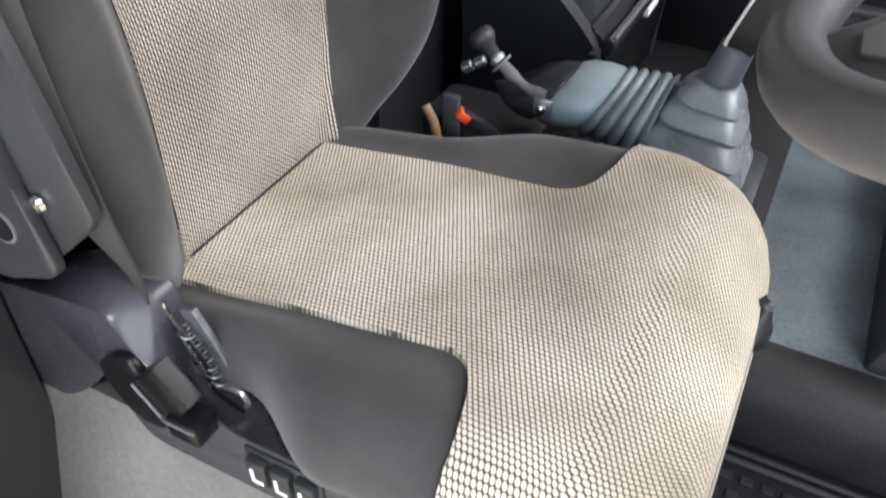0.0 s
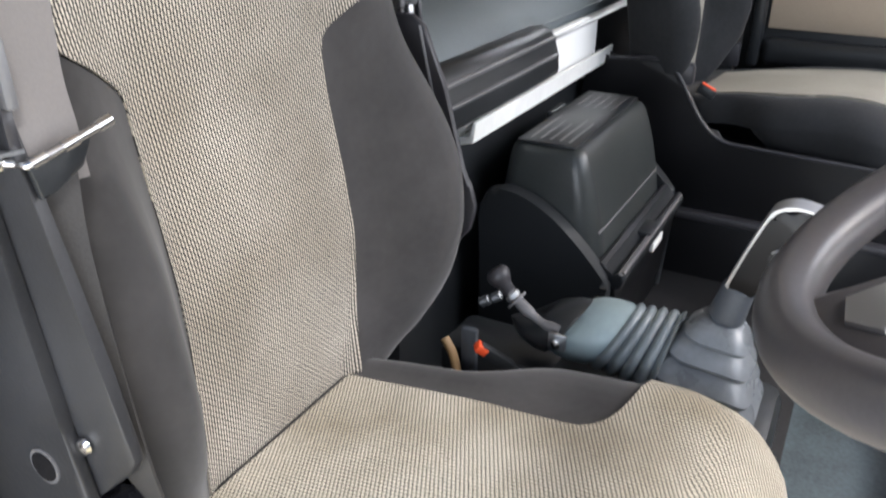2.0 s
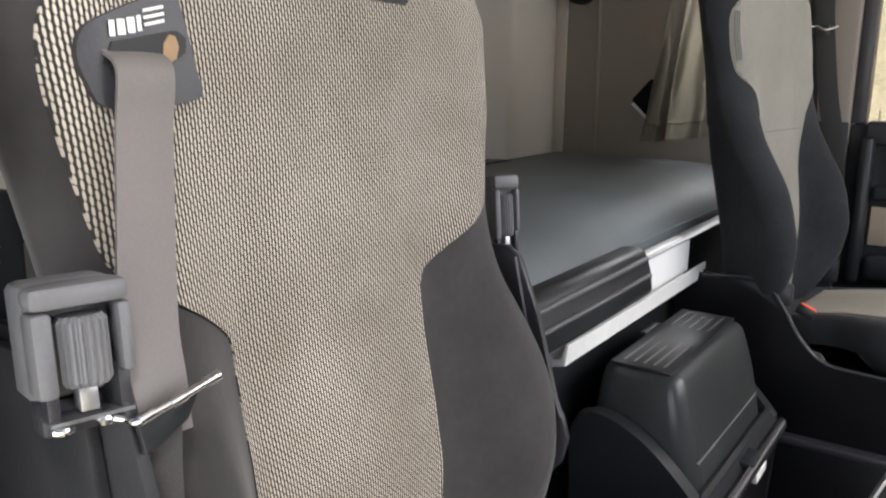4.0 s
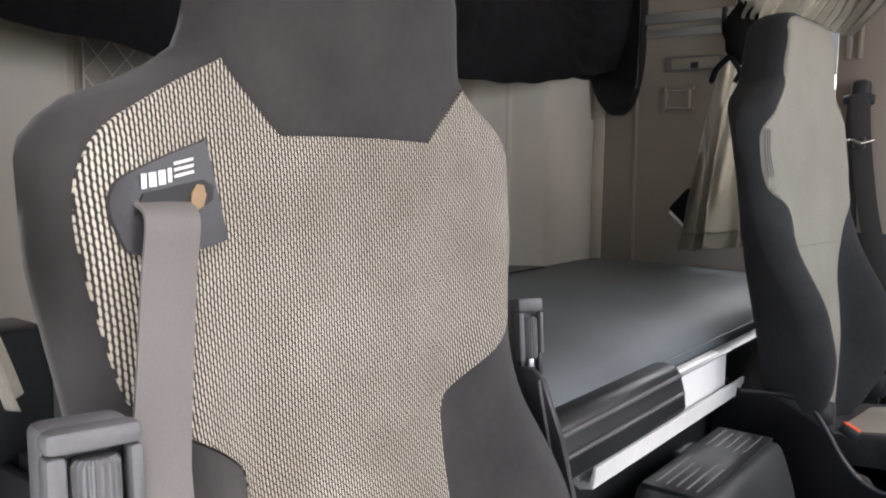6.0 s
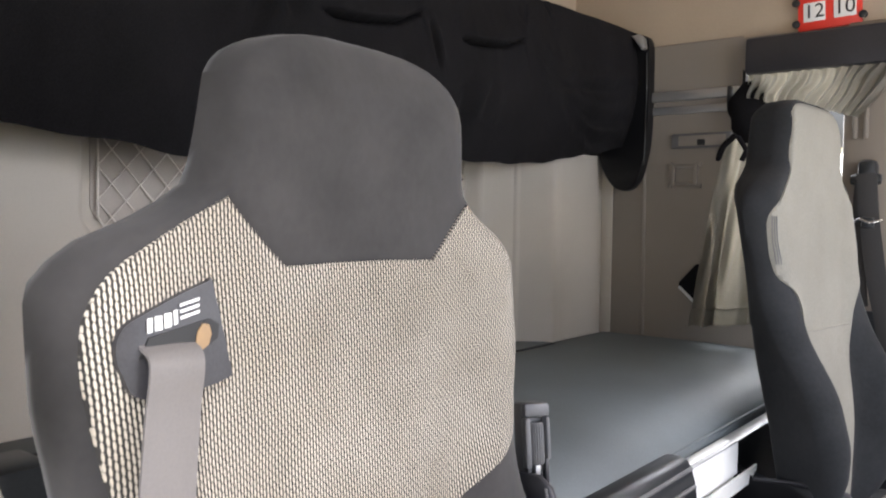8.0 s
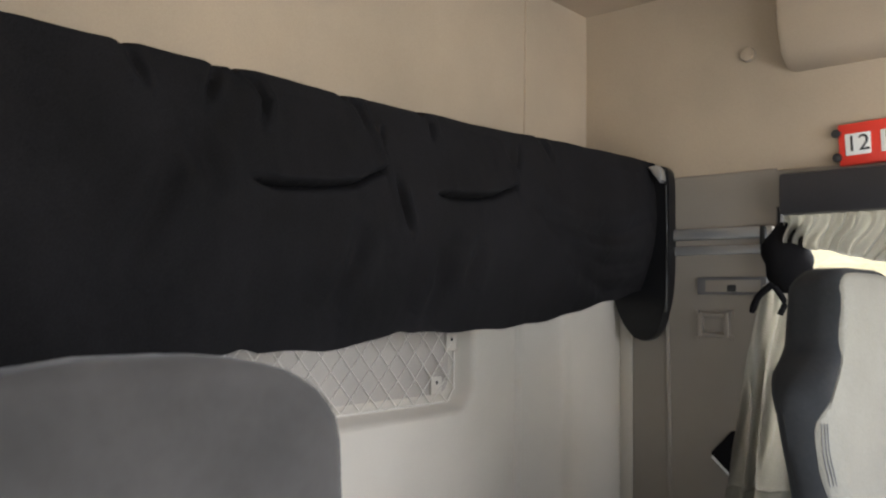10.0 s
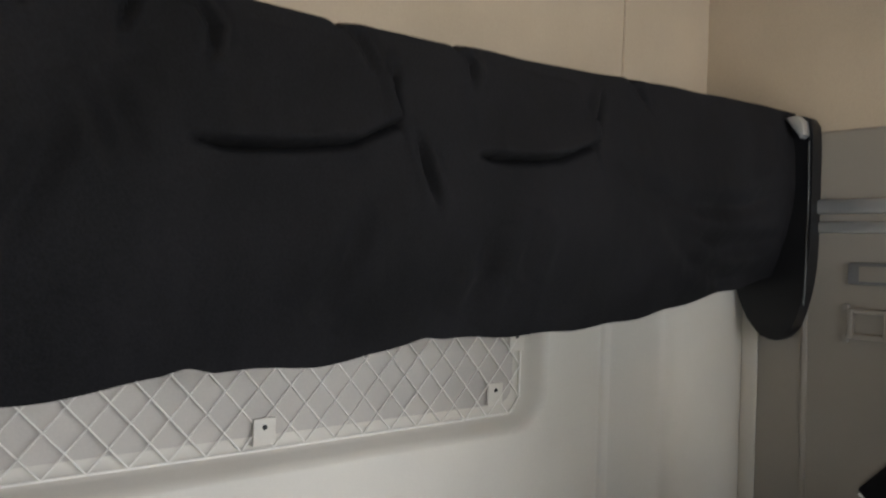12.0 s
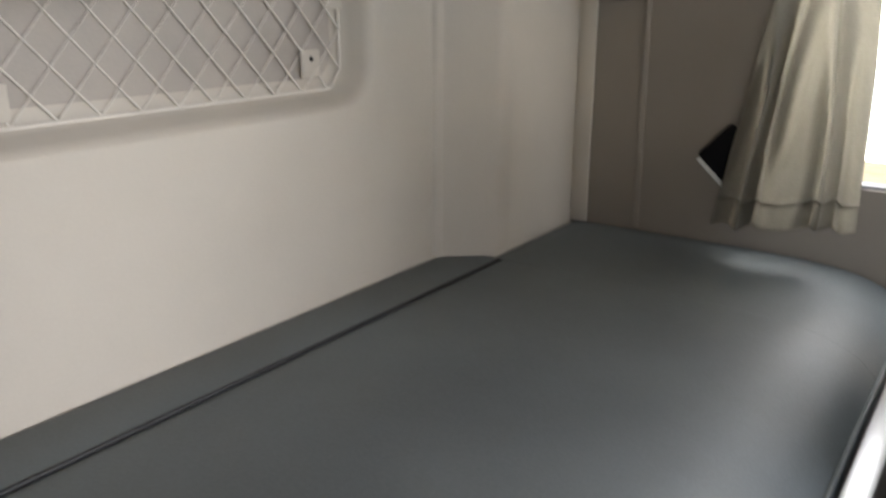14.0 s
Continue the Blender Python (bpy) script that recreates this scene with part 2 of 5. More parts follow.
def rings(loops, cap=True, bm=None):
    """A skin over closed loops of equal length."""
    bm = bm or bmesh.new()
    vs = [[bm.verts.new(p) for p in loop] for loop in loops]
    for a, b in zip(vs, vs[1:]):
        for k in range(len(a)):
            j = (k + 1) % len(a)
            bm.faces.new((a[k], a[j], b[j], b[k]))
    if cap:
        bm.faces.new(vs[0])
        bm.faces.new(vs[-1][::-1])
    return bm


def turned(profile, seg=24, m=None, bm=None):
    """A turned form: profile of (radius, height) about z."""
    loops = [[(r * math.cos(a), r * math.sin(a), z) for a in [2 * math.pi * k / seg for k in range(seg)]] for r, z in profile]
    out = rings(loops)
    if m is not None:
        moved(out, m)
    return join(bm, out)


def tube(points, r, seg=10, bm=None, flat=1.0, closed=False, up=(0, 0, 1)):
    """A bar of round or flattened section along points."""
    pts = [Vector(p) for p in points]
    loops = []
    for k, p in enumerate(pts):
        a, b = pts[max(k - 1, 0)], pts[min(k + 1, len(pts) - 1)]
        if closed:
            a, b = pts[k - 1], pts[(k + 1) % len(pts)]
        d = (b - a).normalized()
        s = d.cross(Vector(up))
        s = s.normalized() if s.length > 1e-4 else Vector((1, 0, 0))
        u = s.cross(d).normalized()
        rr = r[k] if isinstance(r, (list, tuple)) else r
        loops.append([p + s * rr * math.cos(q) + u * rr * flat * math.sin(q) for q in [2 * math.pi * i / seg for i in range(seg)]])
    if closed:
        loops.append(loops[0])
        return rings(loops, False, bm)
    return rings(loops, True, bm)


def prism(outline, axis, lo, hi, r=0.0, bm=None):
    """An outline in the two other axes, drawn out along axis (0, 1, 2) from lo to hi."""
    out = bmesh.new()

    def at(p, v):
        q = list(p)
        q.insert(axis, v)
        return q

    a = [out.verts.new(at(p, lo)) for p in outline]
    b = [out.verts.new(at(p, hi)) for p in outline]
    n = len(a)
    for k in range(n):
        out.faces.new((a[k], a[(k + 1) % n], b[(k + 1) % n], b[k]))
    ends = [out.faces.new(a[::-1]), out.faces.new(b)]
    if r:
        bmesh.ops.bevel(out, geom=list({e for f in ends for e in f.edges}), offset=r, segments=2, profile=0.5, affect="EDGES")
    bmesh.ops.triangulate(out, faces=[f for f in out.faces if len(f.verts) > 4])
    return join(bm, out)


def smooth_line(points, per=8):
    """A rounded line through control points (Catmull-Rom)."""
    p = [Vector(q) for q in points]
    p = [p[0] * 2 - p[1]] + p + [p[-1] * 2 - p[-2]]
    out = []
    for k in range(1, len(p) - 2):
        for i in range(per):
            t = i / per
            a, b, c, d = p[k - 1], p[k], p[k + 1], p[k + 2]
            out.append(0.5 * (2 * b + (c - a) * t + (2 * a - 5 * b + 4 * c - d) * t * t + (3 * b - a - 3 * c + d) * t**3))
    return out + [p[-2]]


def curve_at(table, v):
    """A value from a table of (position, value), on a smooth curve through the entries."""
    if v <= table[0][0]:
        return table[0][1]
    n = len(table)
    for k in range(n - 1):
        (a, p), (b, q) = table[k], table[k + 1]
        if v <= b:
            mid = (q - p) / (b - a)

            def slope(i):
                if i in (0, n - 1):
                    return mid
                left = (table[i][1] - table[i - 1][1]) / (table[i][0] - table[i - 1][0])
                right = (table[i + 1][1] - table[i][1]) / (table[i + 1][0] - table[i][0])
                return 0.0 if left * right <= 0 else 2 * left * right / (left + right)

            t, w = (v - a) / (b - a), b - a
            m0, m1 = slope(k) * w, slope(k + 1) * w
            return p * (1 + 2 * t) * (1 - t) ** 2 + m0 * t * (1 - t) ** 2 + q * t * t * (3 - 2 * t) + m1 * t * t * (t - 1)
    return table[-1][1]


def cover(outline, step, place, skirt):
    """A sewn panel: an outline in two dimensions, cut into a fine grid, laid on a surface by place(u, v); its rim is tucked in by skirt."""
    bm = bmesh.new()
    bm.faces.new([bm.verts.new((u, v, 0)) for u, v in outline])
    us, vs = [p[0] for p in outline], [p[1] for p in outline]
    for axis, vals in ((0, us), (1, vs)):
        k = min(vals) + step
        while k < max(vals):
            co, no = [0, 0, 0], [0, 0, 0]
            co[axis], no[axis] = k, 1
            bmesh.ops.bisect_plane(bm, geom=bm.verts[:] + bm.edges[:] + bm.faces[:], plane_co=co, plane_no=no)
            k += step
    bmesh.ops.triangulate(bm, faces=[f for f in bm.faces if len(f.verts) > 4])
    layer = bm.loops.layers.uv.new("UVMap")
    for f in bm.faces:
        for lp in f.loops:
            lp[layer].uv = (lp.vert.co.x, lp.vert.co.y)
    rim = [e for e in bm.edges if e.is_boundary]
    ext = bmesh.ops.extrude_edge_only(bm, edges=rim)
    tucked = {v for v in ext["geom"] if isinstance(v, bmesh.types.BMVert)}
    for v in bm.verts:
        v.co = Vector(place(v.co.x, v.co.y)) + (Vector(skirt) if v in tucked else Vector((0, 0, 0)))
    return bm


# ---- seats ----
# Height over the joint of seat and back: half width, front of the middle, forward swell of the bolsters, thickness.
BACK_WIDTH = [(-0.06, 0.150), (0.0, 0.168), (0.03, 0.186), (0.08, 0.210), (0.13, 0.230), (0.18, 0.246), (0.25, 0.256), (0.36, 0.256), (0.46, 0.262), (0.52, 0.272), (0.58, 0.280), (0.645, 0.280), (0.677, 0.258), (0.705, 0.198), (0.73, 0.164), (0.76, 0.157), (0.81, 0.151), (0.830, 0.140), (0.846, 0.116), (0.857, 0.078), (0.861, 0.04)]
WIDE_HEAD = [(0.0, 0.0), (0.66, 0.0), (0.70, 0.003), (0.73, 0.004), (0.82, 0.006), (0.845, 0.020), (0.858, 0.036), (0.866, 0.05)]
SWELL_WIDTH = [(-0.06, 0.20), (0.0, 0.235), (0.10, 0.262), (0.24, 0.266), (0.36, 0.256), (0.46, 0.260), (0.55, 0.28), (0.645, 0.28), (0.677, 0.26), (0.73, 0.168), (0.87, 0.15)]
INBOARD = [(-0.06, 0.05), (0.05, 0.055), (0.12, 0.038), (0.2, 0.039), (0.32, 0.025), (0.42, 0.004), (0.87, 0.0)]
OUTBOARD = [(-0.01, -0.010), (0.10, -0.004), (0.24, 0.010), (0.37, 0.020), (0.40, 0.020), (0.43, 0.010), (0.47, 0.0), (0.60, 0.0)]
BACK_FRONT = [(-0.06, -0.02), (0.0, 0.0), (0.18, 0.012), (0.40, -0.012), (0.55, -0.014), (0.70, -0.016), (0.79, -0.010), (0.85, -0.022), (0.872, -0.045)]
BACK_SWELL = [(-0.06, 0.03), (0.02, 0.07), (0.12, 0.09), (0.26, 0.08), (0.38, 0.04), (0.46, 0.02), (0.55, 0.010), (0.68, 0.0), (0.872, 0.0)]
BACK_THICK = [(-0.06, 0.10), (0.3, 0.13), (0.6, 0.12), (0.74, 0.082), (0.82, 0.075), (0.852, 0.05), (0.866, 0.02)]
BACK_TOP = 0.861
SIDE_THICK = [(-0.06, 0.062), (0.30, 0.080), (0.50, 0.082), (0.62, 0.092), (0.70, 0.106), (0.76, 0.108), (0.82, 0.100), (0.852, 0.070), (0.866, 0.04)]


def back_width(z, full=False):
    """Half width of the backrest; the full one has a broad, flat-topped head."""
    return curve_at(BACK_WIDTH, z) + (curve_at(WIDE_HEAD, max(z, 0)) if full else 0.0)


def back_front(y, z, full=False):
    """Forward place of the backrest's face."""
    h = back_width(z, full)
    s = min(abs(y) / h, 1.0)
    k = min(max((abs(y) / curve_at(SWELL_WIDTH, z) - 0.45) / 0.35, 0), 1)
    x = curve_at(BACK_FRONT, z) + curve_at(BACK_SWELL, z) * k * k * (3 - 2 * k)
    x += (0.004 * noise.noise((y * 7, z * 6, 5.0)) + 0.0014 * noise.noise((y * 24, z * 20, 9.0))) * min(max((z - 0.02) / 0.08, 0), 1)
    rim = 0.76 + 0.10 * min(max((z - 0.62) / 0.1, 0), 1)
    e = max((s - rim) / (1 - rim), 0)
    depth = min(0.055, curve_at(BACK_THICK, z) * 0.5)
    return x - depth * (1 - math.sqrt(max(1 - e * e, 0)))


def cushion_top(x, y):
    """Height of the cushion's face over the joint."""
    s = min(abs(y) / 0.25, 1.0)
    z = curve_at([(-0.05, -0.014), (0.0, -0.006), (0.2, 0.022), (0.38, 0.038), (0.44, 0.031), (0.49, 0.004), (0.515, -0.045)], x)
    k = min(max((s - 0.5) / 0.3, 0), 1)
    z += 0.009 * k * k * (3 - 2 * k) * curve_at([(0, 0.3), (0.15, 1), (0.38, 1), (0.46, 0.2)], x)
    z += 0.004 * noise.noise((x * 7, y * 7, 2.0)) * min(max(x / 0.08, 0), 1)
    e = max((s - 0.74) / 0.26, 0)
    return z - 0.06 * (1 - math.sqrt(max(1 - e * e, 0)))


def cushion_half(x):
    """Half width of the cushion, rounded off at the front."""
    return 0.25 * math.sqrt(max(1 - max((x - 0.40) / 0.135, 0) ** 2.6, 0.04))


def cushion_side(x, s):
    """Sideways place on the cushion at the share s of its half width; the flanks draw in towards the back."""
    h = cushion_half(x)
    k = min(max((0.25 - x) / 0.12, 0), 1)
    rear = h - 0.058 * k * k * (3 - 2 * k)
    a = abs(s)
    y = a * h if x > 0.25 or a < 0.55 else 0.55 * h + (a - 0.55) / 0.45 * (rear - 0.55 * h)
    return math.copysign(y, s)


def seat_body(seat, lean, cloth_back, cloth_seat, full=False, hide=None, aside=0.0):
    """Backrest with headrest and cushion, each with its cloth panel. lean: backward shift per metre of height."""
    hide = hide or SUEDE

    def leaned(x, y, z):
        return (x - lean * max(z, 0), y + aside, z)

    loops = []
    n = 36
    for z in [-0.06 + 0.875 * k / 60 for k in range(61)] + [BACK_TOP - q for q in (0.045, 0.035, 0.026, 0.018, 0.012, 0.007, 0.003, 0.0)]:
        h, th = back_width(z, full), curve_at(SIDE_THICK if full else BACK_THICK, z)
        loop = []
        for k in range(n + 1):
            s = math.sin(math.pi * (k / n - 0.5))
            loop.append(leaned(back_front(s * h, z, full), s * h + max(s, 0) ** 2 * curve_at(INBOARD, z) * (0 if full else 1), z))
        for k in range(1, n):
            s = math.sin(math.pi * (0.5 - k / n))
            e = max((abs(s) - 0.75) / 0.25, 0)
            loop.append(leaned(curve_at(BACK_FRONT, z) - th * (1 - 0.35 * (1 - math.sqrt(max(1 - e * e, 0)))), s * h * (0.86 if z < 0.4 else 0.90 if full else 0.75), z))
        if not loops or z > loops[-1][0][2] + 1e-5:
            loops.append(loop)
    back = part("backrest", rings(loops), hide, seat, "dark grey suede-like backrest with integrated headrest", angle=70)
    half = [(0.131, -0.003), (0.130, 0.05), (0.128, 0.15), (0.123, 0.27), (0.117, 0.37), (0.118, 0.390), (0.126, 0.404), (0.155, 0.422), (0.200, 0.446), (0.232, 0.466), (0.243, 0.490), (0.256, 0.55), (0.262, 0.60), (0.256, 0.642), (0.232, 0.672), (0.158, 0.7135), (0.151, 0.716), (0.147, 0.712), (0.125, 0.69), (0.097, 0.664), (0.085, 0.662), (0.0, 0.664)]
    if full:
        half = [(0.10, -0.01), (0.103, 0.12), (0.112, 0.23), (0.132, 0.335), (0.158, 0.415), (0.20, 0.465), (0.245, 0.496), (0.258, 0.523), (0.264, 0.57), (0.258, 0.62), (0.215, 0.66), (0.163, 0.705), (0.150, 0.77), (0.144, 0.81), (0.130, 0.838), (0.09, 0.851), (0.0, 0.854)]
    line = [tuple(p) for p in smooth_line([(*p, 0) for p in half], 3)]
    line = [(p[0], p[1]) for p in line]
    out = line[:-1] + [(-u - (0.0 if full else curve_at(OUTBOARD, v)), v) for u, v in line[:-1][::-1]]
    panel = cover(out, 0.012, lambda u, v: leaned(back_front(u, v, full) + 0.003, u, v), (-0.008, 0, 0))
    bp = part("back_panel", panel, cloth_back, back, "beige and black knitted cloth panel" if not full else "pale plain cloth panel", angle=80)
    if full:
        for k in range(3):
            for sgn in (-1, 1):
                edge = [(0.254 - 0.005 * k, 0.526), (0.2600 - 0.005 * k, 0.57), (0.2560 - 0.005 * k, 0.618)]
                pts = [leaned(back_front(u, v, full) + 0.004, sgn * u, v) for u, v in [(q[0], q[1]) for q in smooth_line([(*e, 0) for e in edge], 6)]]
                part("piping", tube(pts, 0.0010, 6), GREY, bp, "dark piping")
        seam = [leaned(back_front(u, 0.385, full) + 0.003, u, 0.385) for u in [-0.14 + 0.28 * i / 12 for i in range(13)]]
        part("seam", tube(seam, 0.002, 6), cloth_back, bp)

    loops = []
    for x in [-0.05 + 0.565 * (1 - (1 - k / 44) ** 1.4) for k in range(45)]:
        h = cushion_half(x)
        loop = []
        for k in range(n + 1):
            s = math.sin(math.pi * (k / n - 0.5))
            loop.append((x, cushion_side(x, s), cushion_top(x, s * 0.25)))
        low = curve_at([(-0.05, -0.03), (0.12, -0.022), (0.17, -0.026), (0.205, -0.050), (0.24, -0.070), (0.28, -0.085), (0.36, -0.10), (0.45, -0.115), (0.515, -0.095)], x)
        for k in range(1, n):
            s = math.sin(math.pi * (0.5 - k / n))
            loop.append((x, cushion_side(x, s) * 0.86, low))
        loops.append(loop)
    cush = part("cushion", rings(loops), hide, seat, "dark grey suede-like seat cushion", angle=70)
    half = [(0.128, 0.011), (0.124, 0.10), (0.120, 0.20), (0.116, 0.275), (0.120, 0.305), (0.142, 0.325), (0.19, 0.340), (0.25, 0.345), (0.33, 0.345), (0.33, 0.40), (0.33, 0.47), (0.28, 0.53), (0.15, 0.58), (0.0, 0.59)]
    if full:
        half = [(0.12, 0.05), (0.140, 0.12), (0.150, 0.25), (0.152, 0.36), (0.148, 0.42), (0.13, 0.46), (0.08, 0.478), (0.0, 0.48)]
    line = [(p[0], p[1]) for p in smooth_line([(*p, 0) for p in half], 3)]
    out = [(u - (0.0 if full else 0.007 * min(max((0.30 - u) / 0.1, 0), 1)), v) for u, v in line[:-1]] + [(-u - (0.0 if full else 0.012 * min(max((0.30 - u) / 0.1, 0), 1)), v) for u, v in line[:-1][::-1]]

    def on_cushion(u, v):
        """Over the top, and down the flanks and the front."""
        uu, vv = min(abs(u), 0.246), min(v, 0.505)
        drop = (abs(u) - uu) + (v - vv)
        h = cushion_half(vv)
        y = cushion_side(vv, math.copysign(uu / 0.25, u)) + math.copysign(0.004 if abs(u) > 0.22 else 0, u)
        return (vv + (0.006 if v > 0.42 else 0.0) + 0.1 * (v - vv), y * (1 - 0.25 * drop), cushion_top(vv, math.copysign(uu, u)) + 0.0065 - drop * 0.9)

    panel = cover(out, 0.012, on_cushion, (0, 0, -0.008))
    part("seat_panel", panel, cloth_seat, cush, "beige and black knitted cloth panel" if not full else "pale plain cloth panel", angle=80)
    return back, cush


driver = thing("seat", "suspended driver seat in dark suede cloth with beige knitted panels", "seat", pose(0, 0.09, 0.5), group="cab seats")
seat_body(driver, 0.0, CLOTH_BACK, CLOTH_SEAT, aside=0.008)
passenger = thing("seat", "passenger seat in dark cloth with pale plain panels", "seat", pose(0.118, 1.462, 0.605, 0, 0, -6) @ Matrix.Diagonal((1.0, 0.88, 0.99, 1)), group="cab seats")
seat_body(passenger, 0.056, PALE_CLOTH, PALE_CLOTH, True, SUEDE_BLACK, aside=-0.095)


# ---- hardware of the driver seat ----
def armrest_knob(seat, at):
    """A hooded frame with a ribbed roller for the folded armrest, on a screwed metal plate."""
    b = part("armrest_bracket", moved(box((-0.036, -0.0245, 0.0), (-0.0065, 0.0215, 0.088), 0.006), at), HOOD, seat, "grey hooded frame of the armrest")
    part("cheek", moved(box((-0.006, -0.025, 0.008), (0.014, -0.0145, 0.0705), 0.004), at), HOOD, b)
    part("lip", moved(box((-0.006, -0.025, 0.071), (0.014, 0.022, 0.0885), 0.005), at), HOOD, b)
    part("cheek", moved(box((-0.006, 0.0150, 0.018), (0.013, 0.022, 0.0705), 0.003), at), HOOD, b)
    part("backing", moved(box((-0.030, -0.020, -0.03), (-0.010, 0.020, -0.001), 0.004), at), CHARCOAL, b)
    loops = []
    for z in (0.012, 0.016, 0.060, 0.064):
        r = 0.0125 if z in (0.016, 0.060) else 0.0105
        loops.append([(0.003 + r * (1 - 0.13 * (k % 4 in (2, 3))) * math.cos(2 * math.pi * k / 72), r * (1 - 0.13 * (k % 4 in (2, 3))) * math.sin(2 * math.pi * k / 72), z) for k in range(72)])
    part("roller", moved(rings(loops), at), HOOD, b, "ribbed grey thumb roller", angle=20)
    part("stem", moved(box((-0.006, -0.005, -0.008), (0.006, 0.004, 0.014), 0.001), at), SILVER, b)
    for y in (-0.017, 0.017):
        part("leg", moved(box((-0.008, y - 0.003, -0.012), (0.006, y + 0.003, 0.020), 0.001), at), CHARCOAL, b)
    part("plate", moved(box((-0.010, -0.020, -0.014), (0.008, 0.020, -0.011)), at), STEEL, b, "worn metal plate")
    for y in (-0.011, 0.012):
        part("screw", turned([(0.0, 0.0), (0.0055, 0.0), (0.0055, 0.002), (0.003, 0.0045), (0.0, 0.005)], 14, at @ pose(-0.008, y, -0.024, 0, 90, 0)), CHROME, b)
    return b


# outboard belt tower beside the backrest
tow = part("belt_tower", prism([(-0.11, 0.42), (-0.11, 0.10), (-0.012, 0.110), (0.014, 0.112), (0.060, 0.130), (0.069, 0.138), (0.071, 0.146), (0.057, 0.206), (0.050, 0.253), (0.026, 0.42)], 1, -0.278, -0.268, 0.003), TOWER, driver, "charcoal plastic belt tower beside the backrest")
inner_line = [(-0.09, 0.12), (0.055, 0.138), (0.066, 0.146), (0.106, 0.183), (0.112, 0.195), (0.096, 0.260), (0.080, 0.320), (0.050, 0.43), (-0.09, 0.43)]
part("tower_front", prism(inner_line, 1, -0.2675, -0.258, 0.003), TOWER, tow, "black inner plate of the tower")
part("bolt", turned([(0.0, 0), (0.0055, 0), (0.007, 0.002), (0.0055, 0.005), (0.0, 0.006)], 16, pose(0.066, -0.2675, 0.193, 90, 0, 0)), CHROME, tow, "bright metal bolt")
part("opening_rim", turned([(0.011, 0), (0.0145, 0), (0.0145, 0.0014), (0.011, 0.0014)], 24, pose(0.030, -0.278, 0.168, 90, 0, 0)), GREY, tow)
part("opening", turned([(0.0, 0), (0.0120, 0), (0.0120, 0.0022), (0.0, 0.0022)], 20, pose(0.030, -0.278, 0.168, 90, 0, 0)), BLACK_CLOTH, tow)
armrest_knob(driver, pose(0.044, -0.282, 0.411, 0, -6, -15) @ Matrix.Diagonal((1.2, 1.2, 0.80, 1)))
armrest_knob(driver, pose(-0.016, 0.318, 0.392, 0, -8, -32) @ Matrix.Diagonal((0.75, 0.72, 0.98, 1)))
side = part("side_bar", prism([(-0.07, 0.10), (0.05, 0.10), (0.079, 0.135), (0.086, 0.167), (0.078, 0.195), (0.065, 0.210), (0.039, 0.317), (0.013, 0.384), (-0.004, 0.396), (-0.06, 0.396)], 1, 0.300, 0.310, 0.003), CHARCOAL, driver, "charcoal side plate below the armrest hinge")
# grey tube in place of the bright highlight down the plate's edge
part("highlight_bead", tube([(0.008, 0.2985, 0.384), (0.020, 0.2985, 0.330), (0.046, 0.2985, 0.215), (0.060, 0.2985, 0.160)], 0.002, 6), GREY, side)

# belt outlet plate on the shoulder


def on_back(u, v, lift=0.006):
    return (back_front(u - 0.008, v) + lift, u, v)


outer = smooth_line([(-0.146, 0.582, 0), (-0.170, 0.577, 0), (-0.222, 0.576, 0), (-0.233, 0.592, 0), (-0.237, 0.608, 0), (-0.233, 0.624, 0), (-0.221, 0.633, 0), (-0.190, 0.646, 0), (-0.166, 0.654, 0), (-0.161, 0.652, 0), (-0.150, 0.60, 0)], 3)
pl = part("belt_plate", cover([(p[0], p[1]) for p in outer], 0.01, partial(on_back, lift=0.008), (-0.012, 0, 0)), CHARCOAL, driver, "black plastic belt outlet plate with a white maker's mark")
slot = [(-0.223, 0.604), (-0.175, 0.604), (-0.160, 0.612), (-0.158, 0.622), (-0.166, 0.627), (-0.216, 0.618)]
part("belt_slot", cover(slot, 0.01, partial(on_back, lift=0.0095), (-0.004, 0, 0)), INK, pl, "dark belt slot")
part("slot_spring", cover([(-0.180, 0.607), (-0.175, 0.605), (-0.169, 0.608), (-0.166, 0.616), (-0.168, 0.623), (-0.173, 0.624), (-0.178, 0.618)], 0.01, partial(on_back, lift=0.0108), (-0.002, 0, 0)), TAN, pl)
for u, w in ((-0.217, 0.0035), (-0.2115, 0.0055), (-0.204, 0.0055), (-0.1965, 0.003)):
    bar = [(u, 0.6210 + 0.2 * (u + 0.217)), (u + w, 0.6215 + 0.2 * (u + 0.217)), (u + w, 0.6315 + 0.2 * (u + 0.217)), (u, 0.6310 + 0.2 * (u + 0.217))]
    part("mark_bar", cover(bar, 0.02, partial(on_back, lift=0.0100), (-0.001, 0, 0)), PAPER, pl)
for z in (0.6285, 0.6330, 0.6375):
    part("mark_bar", cover([(-0.191, z), (-0.175, z + 0.0035), (-0.175, z + 0.0055), (-0.191, z + 0.002)], 0.02, partial(on_back, lift=0.0100), (-0.001, 0, 0)), PAPER, pl)


